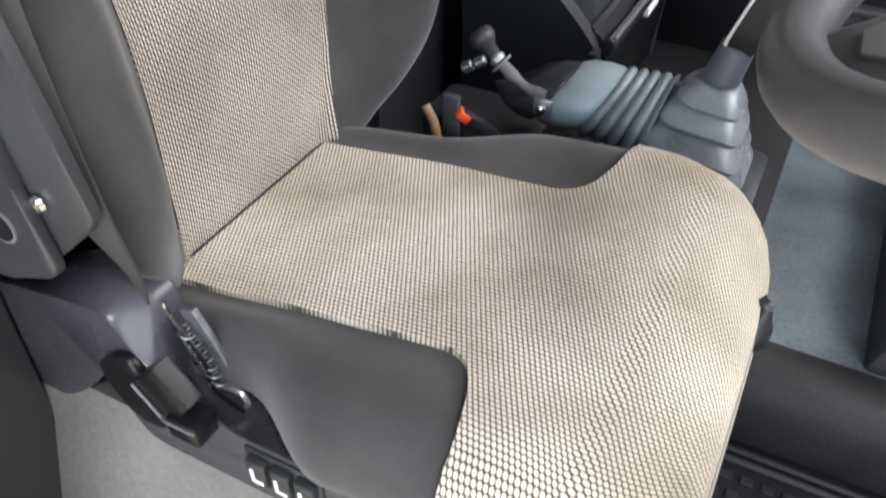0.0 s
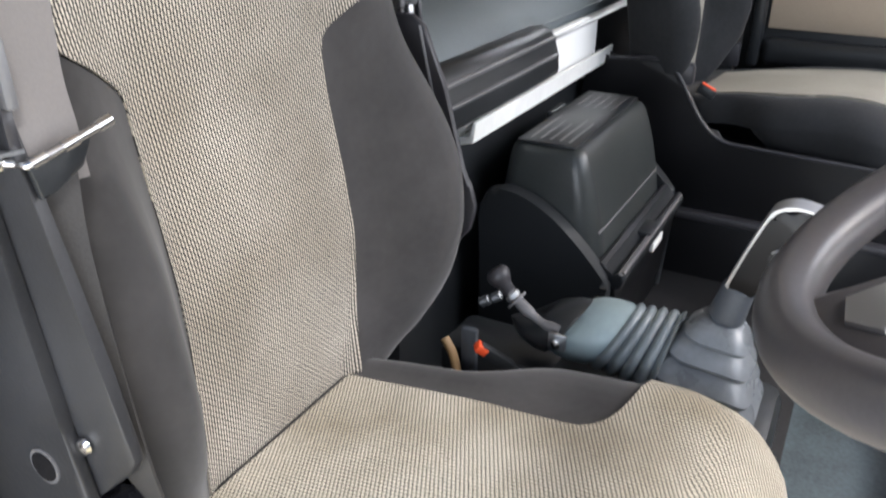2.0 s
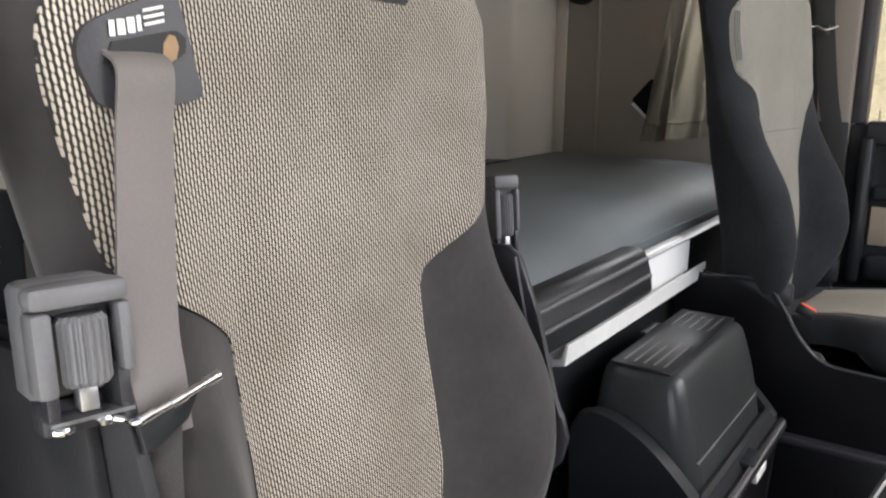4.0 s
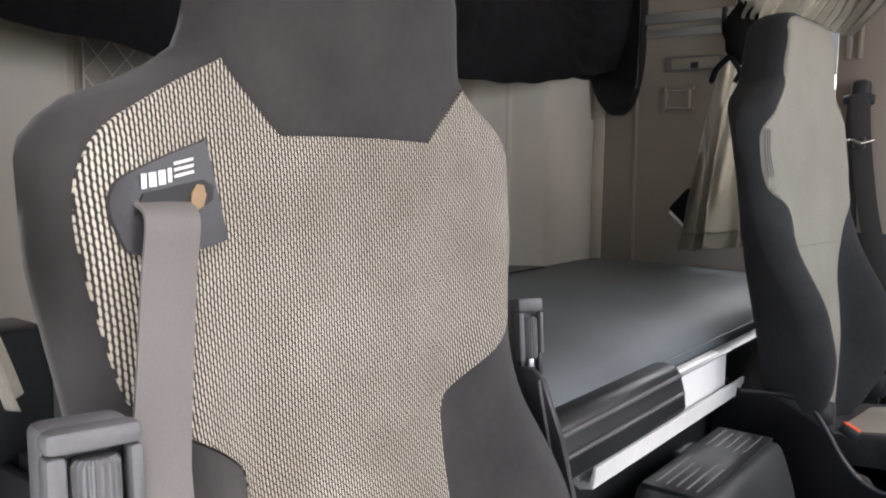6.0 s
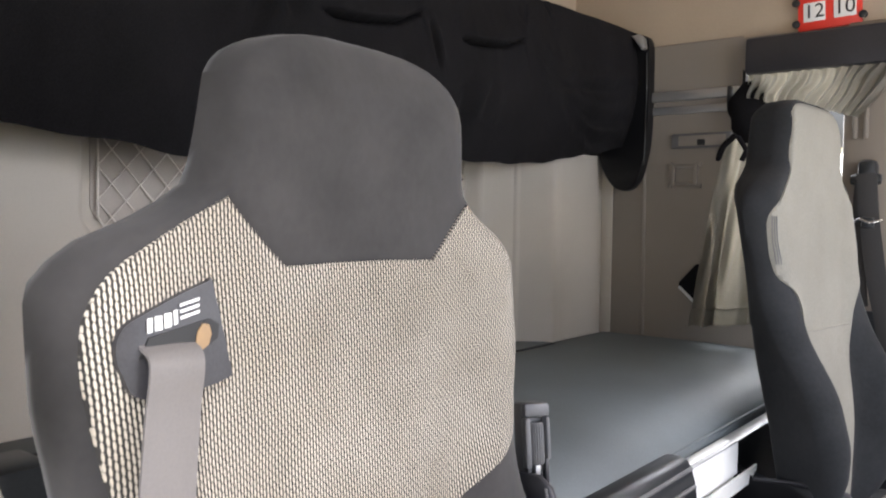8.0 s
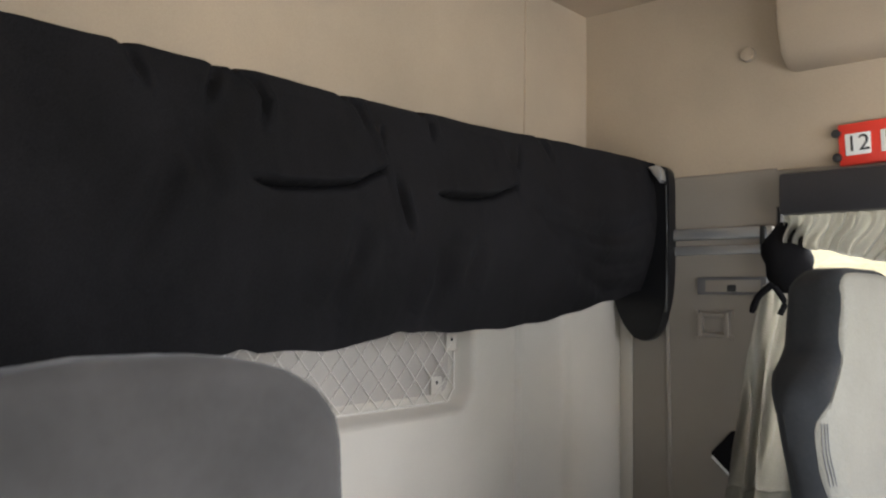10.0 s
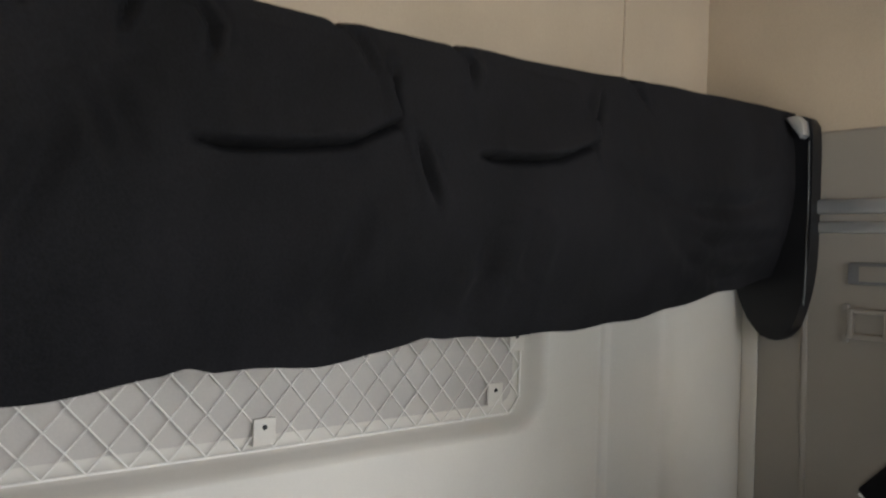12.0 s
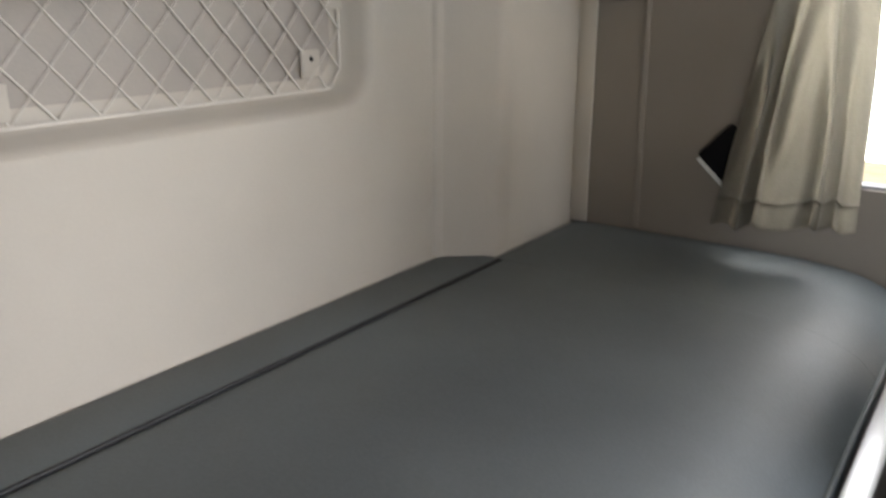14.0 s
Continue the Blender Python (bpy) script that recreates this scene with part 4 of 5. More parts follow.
for sgn in (1, -1):
    for k in range(-8, 30):
        p, d = (ny0 + 0.052 * k, nz0), (0.027 * sgn, 0.030)
        q = clipped(p, d)
        if q:
            pts = []
            for i in range(9):
                t = q[0] + (q[1] - q[0]) * i / 8
                y, z = p[0] + d[0] * t, p[1] + d[1] * t
                pts.append((on_net(y, z) + 0.001 * sgn, y, z))
            part("cord", tube(pts, 0.0010 if sgn > 0 else 0.0014, 5, up=(1, 0, 0)), NET, pocket)
part("hem_cord", tube([(XB + 0.009, ny0, nz1), (XB + 0.009, ny0, nz0 + 0.03), (XB + 0.009, ny0 + 0.02, nz0), (XB + 0.009, 0.74, nz0 - 0.002), (XB + 0.009, ny1 - 0.02, nz0), (XB + 0.009, ny1, nz0 + 0.03), (XB + 0.009, ny1, nz1)], 0.0021, 6, up=(1, 0, 0)), NET, pocket)
for y, z in ((0.770, 1.192), (1.222, 1.206), (1.272, 1.30)):
    tab = part("tab", box((XB + 0.008, y - 0.018, z - 0.020), (XB + 0.0125, y + 0.018, z + 0.019), 0.002), TRIM, pocket, "cream screwed tab")
    part("screw", turned([(0.0, 0), (0.004, 0.0), (0.003, 0.002), (0.0, 0.002)], 10, pose(XB + 0.0125, y, z + 0.006, 0, 90, 0)), INK, tab)

# upper bunk folded up against the wall, in a loose black cloth cover
UB = thing("upper_bunk", "upper bunk folded up under a loose black cloth cover", "bunk")
# lines in the cloth as places along and heights: two pocket mouths with hooked ends, gathers at the top, folds, swags at the end
GAPS = (
    ((0.545, 1.570), (0.60, 1.566), (0.683, 1.573), (0.755, 1.584), (0.80, 1.606), (0.824, 1.617)),
    ((0.951, 1.590), (1.01, 1.589), (1.069, 1.594), (1.13, 1.603), (1.198, 1.630)),
)
CREASES = (
    ((0.824, 1.617), (0.812, 1.655), (0.818, 1.685)), ((1.198, 1.630), (1.199, 1.662), (1.224, 1.712)),
    ((0.53, 1.728), (0.565, 1.712), (0.579, 1.69), (0.575, 1.66)), ((0.737, 1.733), (0.765, 1.715), (0.779, 1.681)),
    ((0.925, 1.738), (0.945, 1.715), (0.946, 1.689)), ((0.851, 1.602), (0.868, 1.56), (0.894, 1.516)),
    ((1.304, 1.748), (1.337, 1.71)), ((0.499, 1.723), (0.484, 1.675)), ((0.361, 1.722), (0.388, 1.676)), ((0.13, 1.715), (0.15, 1.66)),
)
FOLDS = (
    ((0.78, 1.53), (0.765, 1.46), (0.72, 1.37)), ((0.46, 1.63), (0.475, 1.58), (0.50, 1.53)), ((0.43, 1.60), (0.40, 1.50), (0.36, 1.42)),
    ((1.235, 1.62), (1.33, 1.575), (1.47, 1.548), (1.64, 1.562), (1.79, 1.61)), ((1.30, 1.57), (1.42, 1.512), (1.56, 1.478), (1.72, 1.49), (1.80, 1.51)),
    ((1.36, 1.52), (1.48, 1.455), (1.62, 1.425), (1.76, 1.435)), ((1.08, 1.52), (1.06, 1.42)), ((0.98, 1.50), (0.99, 1.42), (0.97, 1.36)),
)
HEM = [(-0.3, 1.31), (0.0, 1.318), (0.22, 1.305), (0.347, 1.292), (0.457, 1.299), (0.545, 1.312), (0.578, 1.320), (0.615, 1.312), (0.72, 1.311), (0.835, 1.321), (0.88, 1.331), (0.914, 1.339), (0.95, 1.334), (1.113, 1.335), (1.31, 1.345), (1.45, 1.363), (1.60, 1.390), (1.72, 1.408), (1.84, 1.43)]


def nearest(line, y, z):
    """Distance from a line in the cloth, the share of the way along it, and the side."""
    best, share, side = 9.0, 0.0, 1.0
    n = len(line) - 1
    for k in range(n):
        (ay, az), (by, bz) = line[k], line[k + 1]
        dy, dz = by - ay, bz - az
        t = min(max(((y - ay) * dy + (z - az) * dz) / (dy * dy + dz * dz), 0), 1)
        ey, ez = y - ay - dy * t, z - az - dz * t
        d = math.hypot(ey, ez)
        if d < best:
            best, share, side = d, (k + t) / n, math.copysign(1.0, dy * ez - dz * ey)
    return best, share, side


BOUNDS = [(min(p[0] for p in ln) - 0.09, max(p[0] for p in ln) + 0.09, min(p[1] for p in ln) - 0.09, max(p[1] for p in ln) + 0.09) for ln in GAPS + CREASES + FOLDS]


def cloth_relief(y, z):
    """Forward swell of the loose cloth."""
    out = 0.010 * noise.noise((y * 5, z * 2.2, 1.3)) + 0.005 * noise.noise((y * 13, z * 5, 4.7)) + 0.0015 * noise.noise((y * 40, z * 30, 8.1))
    for k, ln in enumerate(GAPS + CREASES + FOLDS):
        y0, y1, z0, z1 = BOUNDS[k]
        if not (y0 < y < y1 and z0 < z < z1):
            continue
        d, share, side = nearest(ln, y, z)
        if k < len(GAPS):
            ends = min(1.0, 6 * min(share, 1.15 - share)) if 0 < share < 1 else 0.0
            if side > 0:
                out += 0.016 * math.exp(-d / 0.05) * ends
            out -= 0.022 * math.exp(-((d / 0.0052) ** 2)) * ends + (0.008 * math.exp(-d / 0.04) * ends if side < 0 else 0)
        elif k < len(GAPS) + len(CREASES):
            ends = 0.35 + 0.65 * math.sin(math.pi * min(max(share, 0), 1))
            out += (0.011 * math.exp(-(((d - 0.013) / 0.010) ** 2)) * (1 if side > 0 else 0.4) - 0.014 * math.exp(-((d / 0.0050) ** 2))) * ends
        else:
            ends = math.sin(math.pi * min(max(share, 0), 1)) ** 0.6
            out += (0.008 * math.exp(-(((d - 0.034) / 0.024) ** 2)) - 0.009 * math.exp(-((d / 0.018) ** 2))) * ends
    return out


cloth = bmesh.new()
rows, cols = 130, 620
grid = []
for j in range(rows + 1):
    v = j / rows
    row = []
    for i in range(cols + 1):
        y = YR + 0.02 + (1.848 - YR - 0.02) * i / cols
        hem = curve_at(HEM, y) + 0.002 * math.sin(y * 40)
        top = 1.712 + 0.028 * y + 0.003 * math.sin(y * 5) + 0.004 * noise.noise((y * 9, 0.3, 0.7))
        for ln in CREASES[2:]:
            top -= 0.007 * math.exp(-(((y - ln[0][0]) / 0.012) ** 2)) if ln[0][1] > 1.70 else 0.0
        z = top + (hem - top) * v
        x = -0.578 - 0.030 * v + 0.03 * math.sin(v * 3.1)
        row.append(cloth.verts.new((x + cloth_relief(y, z) * min(1.0, 0.35 + v * 6), y, z)))
    grid.append(row)
for a, b in zip(grid, grid[1:]):
    for i in range(cols):
        cloth.faces.new((a[i], a[i + 1], b[i + 1], b[i]))
for j, (dx, dz) in enumerate(((-0.03, 0.012), (-0.09, 0.014))):
    base = [v.co.copy() for v in grid[0]]
    new_row = [cloth.verts.new((c.x + dx, c.y, c.z + dz * 0.6)) for c in base]
    prev = grid[0] if j == 0 else last
    for i in range(cols):
        cloth.faces.new((prev[i], new_row[i], new_row[i + 1], prev[i + 1]))
    last = new_row
hem_in = [cloth.verts.new((v.co.x - 0.03, v.co.y, v.co.z + 0.01)) for v in grid[-1]]
for i in range(cols):
    cloth.faces.new((grid[-1][i], grid[-1][i + 1], hem_in[i + 1], hem_in[i]))
part("cover", cloth, BLACK_CLOTH, UB, "loose black cloth cover with pockets and folds", angle=60)
part("bed_frame", box((-0.75, YR + 0.03, 1.40), (-0.66, 1.80, 1.715), 0.01), BLACK_CLOTH, UB)
end_line = [(p[0], p[1]) for p in smooth_line([(-0.524, 1.60, 0), (-0.526, 1.72, 0), (-0.541, 1.750, 0), (-0.59, 1.751, 0), (-0.68, 1.74, 0), (-0.69, 1.45, 0), (-0.655, 1.335, 0), (-0.615, 1.297, 0), (-0.572, 1.303, 0), (-0.545, 1.355, 0), (-0.527, 1.45, 0), (-0.524, 1.60, 0)], 4)][:-1]
ep = part("end_plate", prism(end_line, 1, 1.818, 1.856, 0.006), JET, UB, "black plastic end plate")
part("end_rim", tube([(-0.5335, 1.8175, 1.37), (-0.531, 1.8175, 1.45), (-0.530, 1.8175, 1.60), (-0.532, 1.8175, 1.70)], 0.0028, 6), BLACK, ep, "glossy raised rim")
part("end_cap", prism([(-0.571, 1.747), (-0.546, 1.750), (-0.533, 1.738), (-0.529, 1.710), (-0.538, 1.704), (-0.549, 1.722)], 1, 1.788, 1.8175, 0.004), SILVER, ep, "bright metal corner cap")

# fittings on the side wall
rail = thing("curtain_rail", "double pale aluminium curtain rail on the side wall", "rail")
part("track", box((-0.548, YL - 0.022, 1.556), (-0.27, YL, 1.584), 0.006), SILVER, rail)
part("track", box((-0.548, YL - 0.014, 1.518), (-0.27, YL, 1.540), 0.005), SILVER, rail)
part("end_stop", box((-0.30, YL - 0.03, 1.522), (-0.285, YL, 1.584), 0.004), BLACK, rail)
lamp = thing("reading_lamp_mount", "grey metal mounting plate with a dark socket on the side wall", "mount")
part("plate", box((-0.466, YL - 0.012, 1.417), (-0.288, YL, 1.460), 0.005), GREY, lamp, "grey metal plate")
part("inner_plate", box((-0.443, YL - 0.0145, 1.423), (-0.304, YL - 0.011, 1.453), 0.002), TRIM_SHADED, lamp)
part("socket", box((-0.386, YL - 0.018, 1.424), (-0.364, YL - 0.012, 1.441), 0.002), INK, lamp)
latch = thing("wall_bracket", "cream plastic bracket frame on the side wall", "bracket")
lb = box((-0.464, YL - 0.014, 1.310), (-0.452, YL, 1.370), 0.003)
box((-0.396, YL - 0.014, 1.310), (-0.384, YL, 1.370), 0.003, bm=lb)
box((-0.464, YL - 0.012, 1.360), (-0.384, YL, 1.370), 0.003, bm=lb)
box((-0.464, YL - 0.012, 1.310), (-0.384, YL, 1.320), 0.003, bm=lb)
part("bracket_frame", lb, TRIM_SHADED, latch)
for x in (-0.474, -0.386):
    for z in (1.302, 1.364):
        part("tab", box((x, YL - 0.010, z), (x + 0.012, YL, z + 0.014), 0.003), TRIM_SHADED, latch)


def pleated(name, top_line, low_line, n, depth, mat, parent, steps=30, label="", span=(0.0, 1.0), lift=0.0):
    """A hanging cloth between an upper and a lower line, with pleats that open downwards."""
    bm = bmesh.new()
    g = []
    for j in range(steps + 1):
        v = span[0] + (span[1] - span[0]) * j / steps
        row = []
        for i in range(n * 16 + 1):
            u = i / (n * 16)
            a, b = Vector(top_line[0]).lerp(Vector(top_line[1]), u), Vector(low_line[0]).lerp(Vector(low_line[1]), u)
            p = a.lerp(b, v)
            w = depth * (0.5 + 0.7 * v) * (0.75 + 0.6 * noise.noise((u * 3.1, v * 1.2, n)))
            p.y -= w * (0.5 + 0.5 * math.sin(2 * math.pi * (u * n + 0.9 * noise.noise((u * 4 + n, v * 1.5, 2.2)))))
            p.y -= lift
            p.z += 0.006 * noise.noise((u * 7, v * 3, 5.1))
            row.append(bm.verts.new(p))
        g.append(row)
    for a, b in zip(g, g[1:]):
        for i in range(n * 16):
            bm.faces.new((a[i], a[i + 1], b[i + 1], b[i]))
    bmesh.ops.solidify(bm, geom=bm.faces[:], thickness=0.002)
    return part(name, bm, mat, parent, label, angle=70)


curtain = thing("curtain", "pale curtain tied back beside the bunk window", "curtain", group="cab curtains")
far_top, far_low = ((-0.285, YL - 0.035, 1.44), (-0.165, YL - 0.045, 1.44)), ((-0.384, YL - 0.045, 0.914), (-0.140, YL - 0.055, 0.948))
far_drape = pleated("drape", far_top, far_low, 3, 0.046, CURTAIN, curtain, span=(0.0, 0.935))
pleated("hem_fold", far_top, far_low, 3, 0.046, CURTAIN, far_drape, 10, "loose turned-up hem", (0.928, 1.02), 0.004)
pleated("heading", ((-0.232, YL - 0.060, 1.606), (0.16, YL - 0.060, 1.606)), ((-0.225, YL - 0.066, 1.536), (0.050, YL - 0.070, 1.470)), 12, 0.036, CURTAIN, curtain, 12, "gathered curtain heading")
tie = bmesh.new()
loops = []
for k in range(13):
    t = k / 12
    r = 0.056 * math.sin(math.pi * min(max(t * 0.92 + 0.06, 0), 1)) ** 0.6
    loops.append([(-0.228 + r * math.cos(a) * (1 + 0.12 * math.sin(3 * a + k)), YL - 0.052 + r * 0.6 * math.sin(a), 1.585 - 0.165 * t) for a in [2 * math.pi * i / 18 for i in range(18)]])
tb = part("tie_band", rings(loops, True, tie), BLACK_CLOTH, curtain, "black cloth tie band")
part("tie_tail", tube(smooth_line([(-0.25, YL - 0.09, 1.44), (-0.285, YL - 0.085, 1.41), (-0.305, YL - 0.07, 1.375)], 5), [0.008] * 10 + [0.006]), BLACK_CLOTH, tb)
part("tie_tail", tube(smooth_line([(-0.245, YL - 0.09, 1.435), (-0.225, YL - 0.085, 1.40), (-0.235, YL - 0.085, 1.37)], 5), 0.007), BLACK_CLOTH, tb)
solid("black_pouch", box((-0.05, -0.012, -0.05), (0.05, 0.012, 0.05), 0.006), BLACK_CLOTH, "small black pouch hung behind the curtain", "pouch", at=pose(-0.372, YL - 0.016, 1.026, 0, 42, 0) @ Matrix.Scale(0.82, 4))
solid("paper_tag", box((-0.040, -0.0012, -0.034), (0.040, 0.0012, 0.034), 0.0005), PAPER, "pale paper tag behind the black pouch", "tag", at=pose(-0.384, YL - 0.0035, 1.008, 0, 42, 0))
near_curtain = thing("curtain", "pale curtain tied back beside the driver door", "curtain", group="cab curtains")
pleated("drape", ((-0.22, YR + 0.045, 1.24), (-0.12, YR + 0.045, 1.24)), ((-0.13, YR + 0.066, 1.012), (0.058, YR + 0.066, 1.004)), 3, 0.02, CURTAIN, near_curtain)
pleated("gather", ((-0.15, YR + 0.03, 1.66), (-0.09, YR + 0.03, 1.66)), ((-0.14, YR + 0.03, 1.245), (-0.08, YR + 0.03, 1.245)), 3, 0.02, CURTAIN, near_curtain)

solid("pillar_panel", box((-0.16, YR, 0.05), (-0.10, -0.142, 1.016), 0.006), BLACK, "black lower trim behind the driver door", "trim", "structure")

# above the passenger door
solid("header_trim", box((-0.236, YL - 0.085, 1.600), (1.35, YL - 0.001, 1.698), 0.01), CHARCOAL, "dark grey header trim above the door window", "trim", "structure")
shelf = prism([(YL + 0.02, ZC), (YL - 0.10, ZC), (YL - 0.085, 2.05), (YL - 0.06, 1.985), (YL - 0.02, 1.96), (YL + 0.02, 1.955)], 0, -0.24, 1.35, 0.02)
solid("overhead_shelf", shelf, HEADLINER, "beige fabric overhead shelf above the door", "shelf", "structure")
solid("wall_button", turned([(0.0, 0), (0.016, 0), (0.019, 0.004), (0.017, 0.012), (0.0, 0.014)], 18, pose(-0.335, YL + 0.012, 2.02, 90, 0, 0)), HEADLINER, "beige press button on the upper side wall", "button")
sign = thing("height_marker", "red plastic height marker with black figures on white cards", "sign", pose(-0.046, YL - 0.004, 1.764, 0, -2, 0))
part("plate", box((-0.078, -0.004, -0.049), (0.078, 0.006, 0.049), 0.004), RED, sign)
for x in (-0.081, 0.081):
    for z in (-0.028, 0.028):
        part("knob", turned([(0.0, 0), (0.010, 0), (0.010, 0.008), (0.0, 0.010)], 14, pose(x, -0.002, z, 90, 0, 0)), BLACK, sign)


def figures(text, size, at, parent, mat):
    """Raised flat figures in the built-in font, facing -y."""
    cu = bpy.data.curves.new("figures", "FONT")
    cu.body, cu.size, cu.align_x, cu.align_y, cu.extrude = text, size, "CENTER", "CENTER", 0.0004
    tmp = new("tmp_text", cu)
    me = bpy.data.meshes.new_from_object(tmp.evaluated_get(bpy.context.evaluated_depsgraph_get()))
    bpy.data.objects.remove(tmp)
    ob = new("figures", me)
    me.materials.clear()
    me.materials.append(mat)
    ob.parent = parent
    ob.matrix_local = at
    return ob


bpy.context.view_layer.update()
for x, text in ((-0.036, "12"), (0.038, "10")):
    c = part("card", box((x - 0.027, -0.006, -0.026), (x + 0.027, -0.0035, 0.024), 0.001), PAPER, sign, "white card")
    figures(text, 0.052, pose(x, -0.0068, -0.001, 90, 0, 0), c, INK)

# belt of the passenger seat
belt = thing("passenger_belt", "dark grey seat belt hanging from the door pillar", "seat belt")
part("anchor", box((0.046, YL - 0.075, 1.295), (0.090, YL - 0.03, 1.365), 0.014), BLACK, belt, "black belt anchor")
part("anchor_knob", turned([(0.0, -0.036), (0.012, -0.034), (0.016, -0.02), (0.014, 0), (0.016, 0.02), (0.012, 0.034), (0.0, 0.036)], 16, pose(0.066, YL - 0.062, 1.316, 0, 90, 0)), BLACK, belt)
strap([(0.070, YL - 0.08, 1.33), (0.080, YL - 0.085, 1.22), (0.104, YL - 0.09, 1.06), (0.130, YL - 0.09, 0.93), (0.150, YL - 0.09, 0.72), (0.153, YL - 0.09, 0.64)], 0.046, "webbing", belt, BELT_DARK, across=(1, 0, 0))
strap([(0.058, YL - 0.074, 1.31), (0.055, YL - 0.076, 1.22), (0.060, YL - 0.078, 1.10), (0.068, YL - 0.078, 1.00)], 0.030, "webbing", belt, BELT_DARK, across=(1, 0, 0))
part("tongue", tube(smooth_line([(0.040, YL - 0.10, 1.200), (0.062, YL - 0.105, 1.216), (0.085, YL - 0.105, 1.208), (0.113, YL - 0.10, 1.216)], 5), 0.004), CHROME, belt, "bright belt tongue")
part("tongue_plate", box((0.066, YL - 0.106, 1.196), (0.094, YL - 0.094, 1.222), 0.004), BLACK, belt, "black plastic tongue grip")
part("lower_buckle", box((0.130, YL - 0.105, 0.585), (0.175, YL - 0.08, 0.645), 0.006), CHARCOAL, belt)

# ---- between the seats ----
# storage box with a ribbed lid, a curved lower shell and a drawer lip
store = thing("storage_box", "black plastic storage box between the seats", "storage box")
loops = []
for z, xf, xb, r, inset in ((0.47, 0.168, -0.03, 0.040, 0), (0.52, 0.160, -0.02, 0.038, 0), (0.58, 0.146, -0.012, 0.032, 0.003), (0.62, 0.134, -0.008, 0.026, 0.008), (0.643, 0.126, -0.004, 0.022, 0.013), (0.652, 0.120, 0.002, 0.019, 0.018), (0.657, 0.112, 0.008, 0.016, 0.026)):
    y0, y1, loop = 0.682 + inset, 1.065 - inset, []
    for cx, cy, a0, rr in ((xf, y0, -90, r), (xf, y1, 0, r * 0.5), (xb, y1, 90, 0.02), (xb, y0, 180, 0.03)):
        sx, sy = (-1 if cx == xf else 1), (1 if cy == y0 else -1)
        for k in range(7):
            a = radians(a0 + 15 * k)
            loop.append((cx + sx * rr + rr * math.cos(a), cy + sy * rr + rr * math.sin(a), z))
    loops.append(loop)
part("upper_box", rings(loops), BOX_PLASTIC, store, "black upper box with rounded shoulders", angle=60)
lid = part("lid", box((0.010, 0.70, 0.656), (0.108, 1.048, 0.661), 0.002), BLACK, store, "flat black lid with a small notch")
part("lid_catch", box((-0.004, 0.86, 0.645), (0.010, 0.93, 0.664), 0.003), BLACK, lid)
for k in range(5):
    for y0, y1 in ((0.716, 0.852 - 0.018 * (k % 3)), (0.936, 1.034 - 0.012 * (k % 2))):
        part("print_line", box((0.026 + 0.016 * k, y0, 0.6605), (0.0295 + 0.016 * k, y1, 0.6616)), GREY, lid)
shell_line = [(-0.03, 0.26)] + [(p[0], p[1]) for p in smooth_line([(-0.03, 0.54, 0), (-0.022, 0.578, 0), (0.005, 0.591, 0), (0.05, 0.583, 0), (0.10, 0.556, 0), (0.15, 0.512, 0), (0.188, 0.470, 0), (0.196, 0.450, 0)], 4)] + [(0.185, 0.26)]
for y in (0.648, 1.078):
    part("side_shell", prism(shell_line, 1, y, y + 0.030, 0.012), BLACK, store, "black curved side panel")
part("rear_shell", box((-0.029, 0.676, 0.26), (-0.015, 1.08, 0.55)), BLACK, store)
fr = part("drawer", prism([(0.16, 0.26), (0.178, 0.26), (0.1805, 0.30), (0.186, 0.305), (0.199, 0.425), (0.200, 0.445), (0.172, 0.452)], 1, 0.680, 1.076, 0.003), JET, store, "glossy black drawer front")
lip_line = [(0.168, 0.452), (0.200, 0.446), (0.209, 0.452), (0.213, 0.463), (0.210, 0.474), (0.203, 0.478), (0.199, 0.472), (0.194, 0.468), (0.188, 0.476), (0.182, 0.488), (0.174, 0.491), (0.166, 0.485)]
lip = part("drawer_lip", prism(lip_line, 1, 0.672, 1.078, 0.003), BLACK, fr, "grooved rounded lip along the drawer")
part("lip_bridge", box((0.184, 0.842, 0.468), (0.2095, 0.905, 0.4815), 0.003), BLACK, lip)
# paler tube that draws the highlight along the lip
part("lip_highlight", tube([(0.2085, 0.682, 0.4735), (0.2085, 1.066, 0.4735)], 0.0036, 8), GREY, lip, "grey bead drawn as the highlight on the lip")
part("drawer_latch", box((0.197, 0.890, 0.424), (0.207, 0.955, 0.441), 0.002), WHITE, fr, "pale rectangular latch")
part("foot_seam", tube([(0.183, 0.69, 0.306), (0.183, 1.07, 0.306)], 0.0022, 6), CHARCOAL, fr)
part("seam_strip", tube([(0.158, 0.70, 0.525), (0.158, 1.05, 0.525)], 0.0022, 8), GREY, store)

# gear console with bellows and lever
GY = 0.425
gear = thing("gear_lever", "gear lever with ribbed grey rubber boot and silver-trimmed grip", "gear lever")
part("pedestal", box((0.19, GY - 0.075, 0.258), (0.475, GY + 0.10, 0.455), 0.02), BLACK, gear, "black gear pedestal")
bl = bmesh.new()
loops = []
for k in range(61):
    t = k / 60
    r = 0.0395 + 0.0085 * abs(math.sin(math.pi * t * 4.5)) ** 0.5 + 0.007 * t
    x, z = 0.268 + 0.072 * t, 0.519 - 0.004 * t
    loops.append([(x + (0.022 - 0.012 * t) * math.sin(a), GY + r * 1.15 * math.cos(a), z + r * 0.92 * math.sin(a)) for a in [2 * math.pi * i / 28 for i in range(28)]])
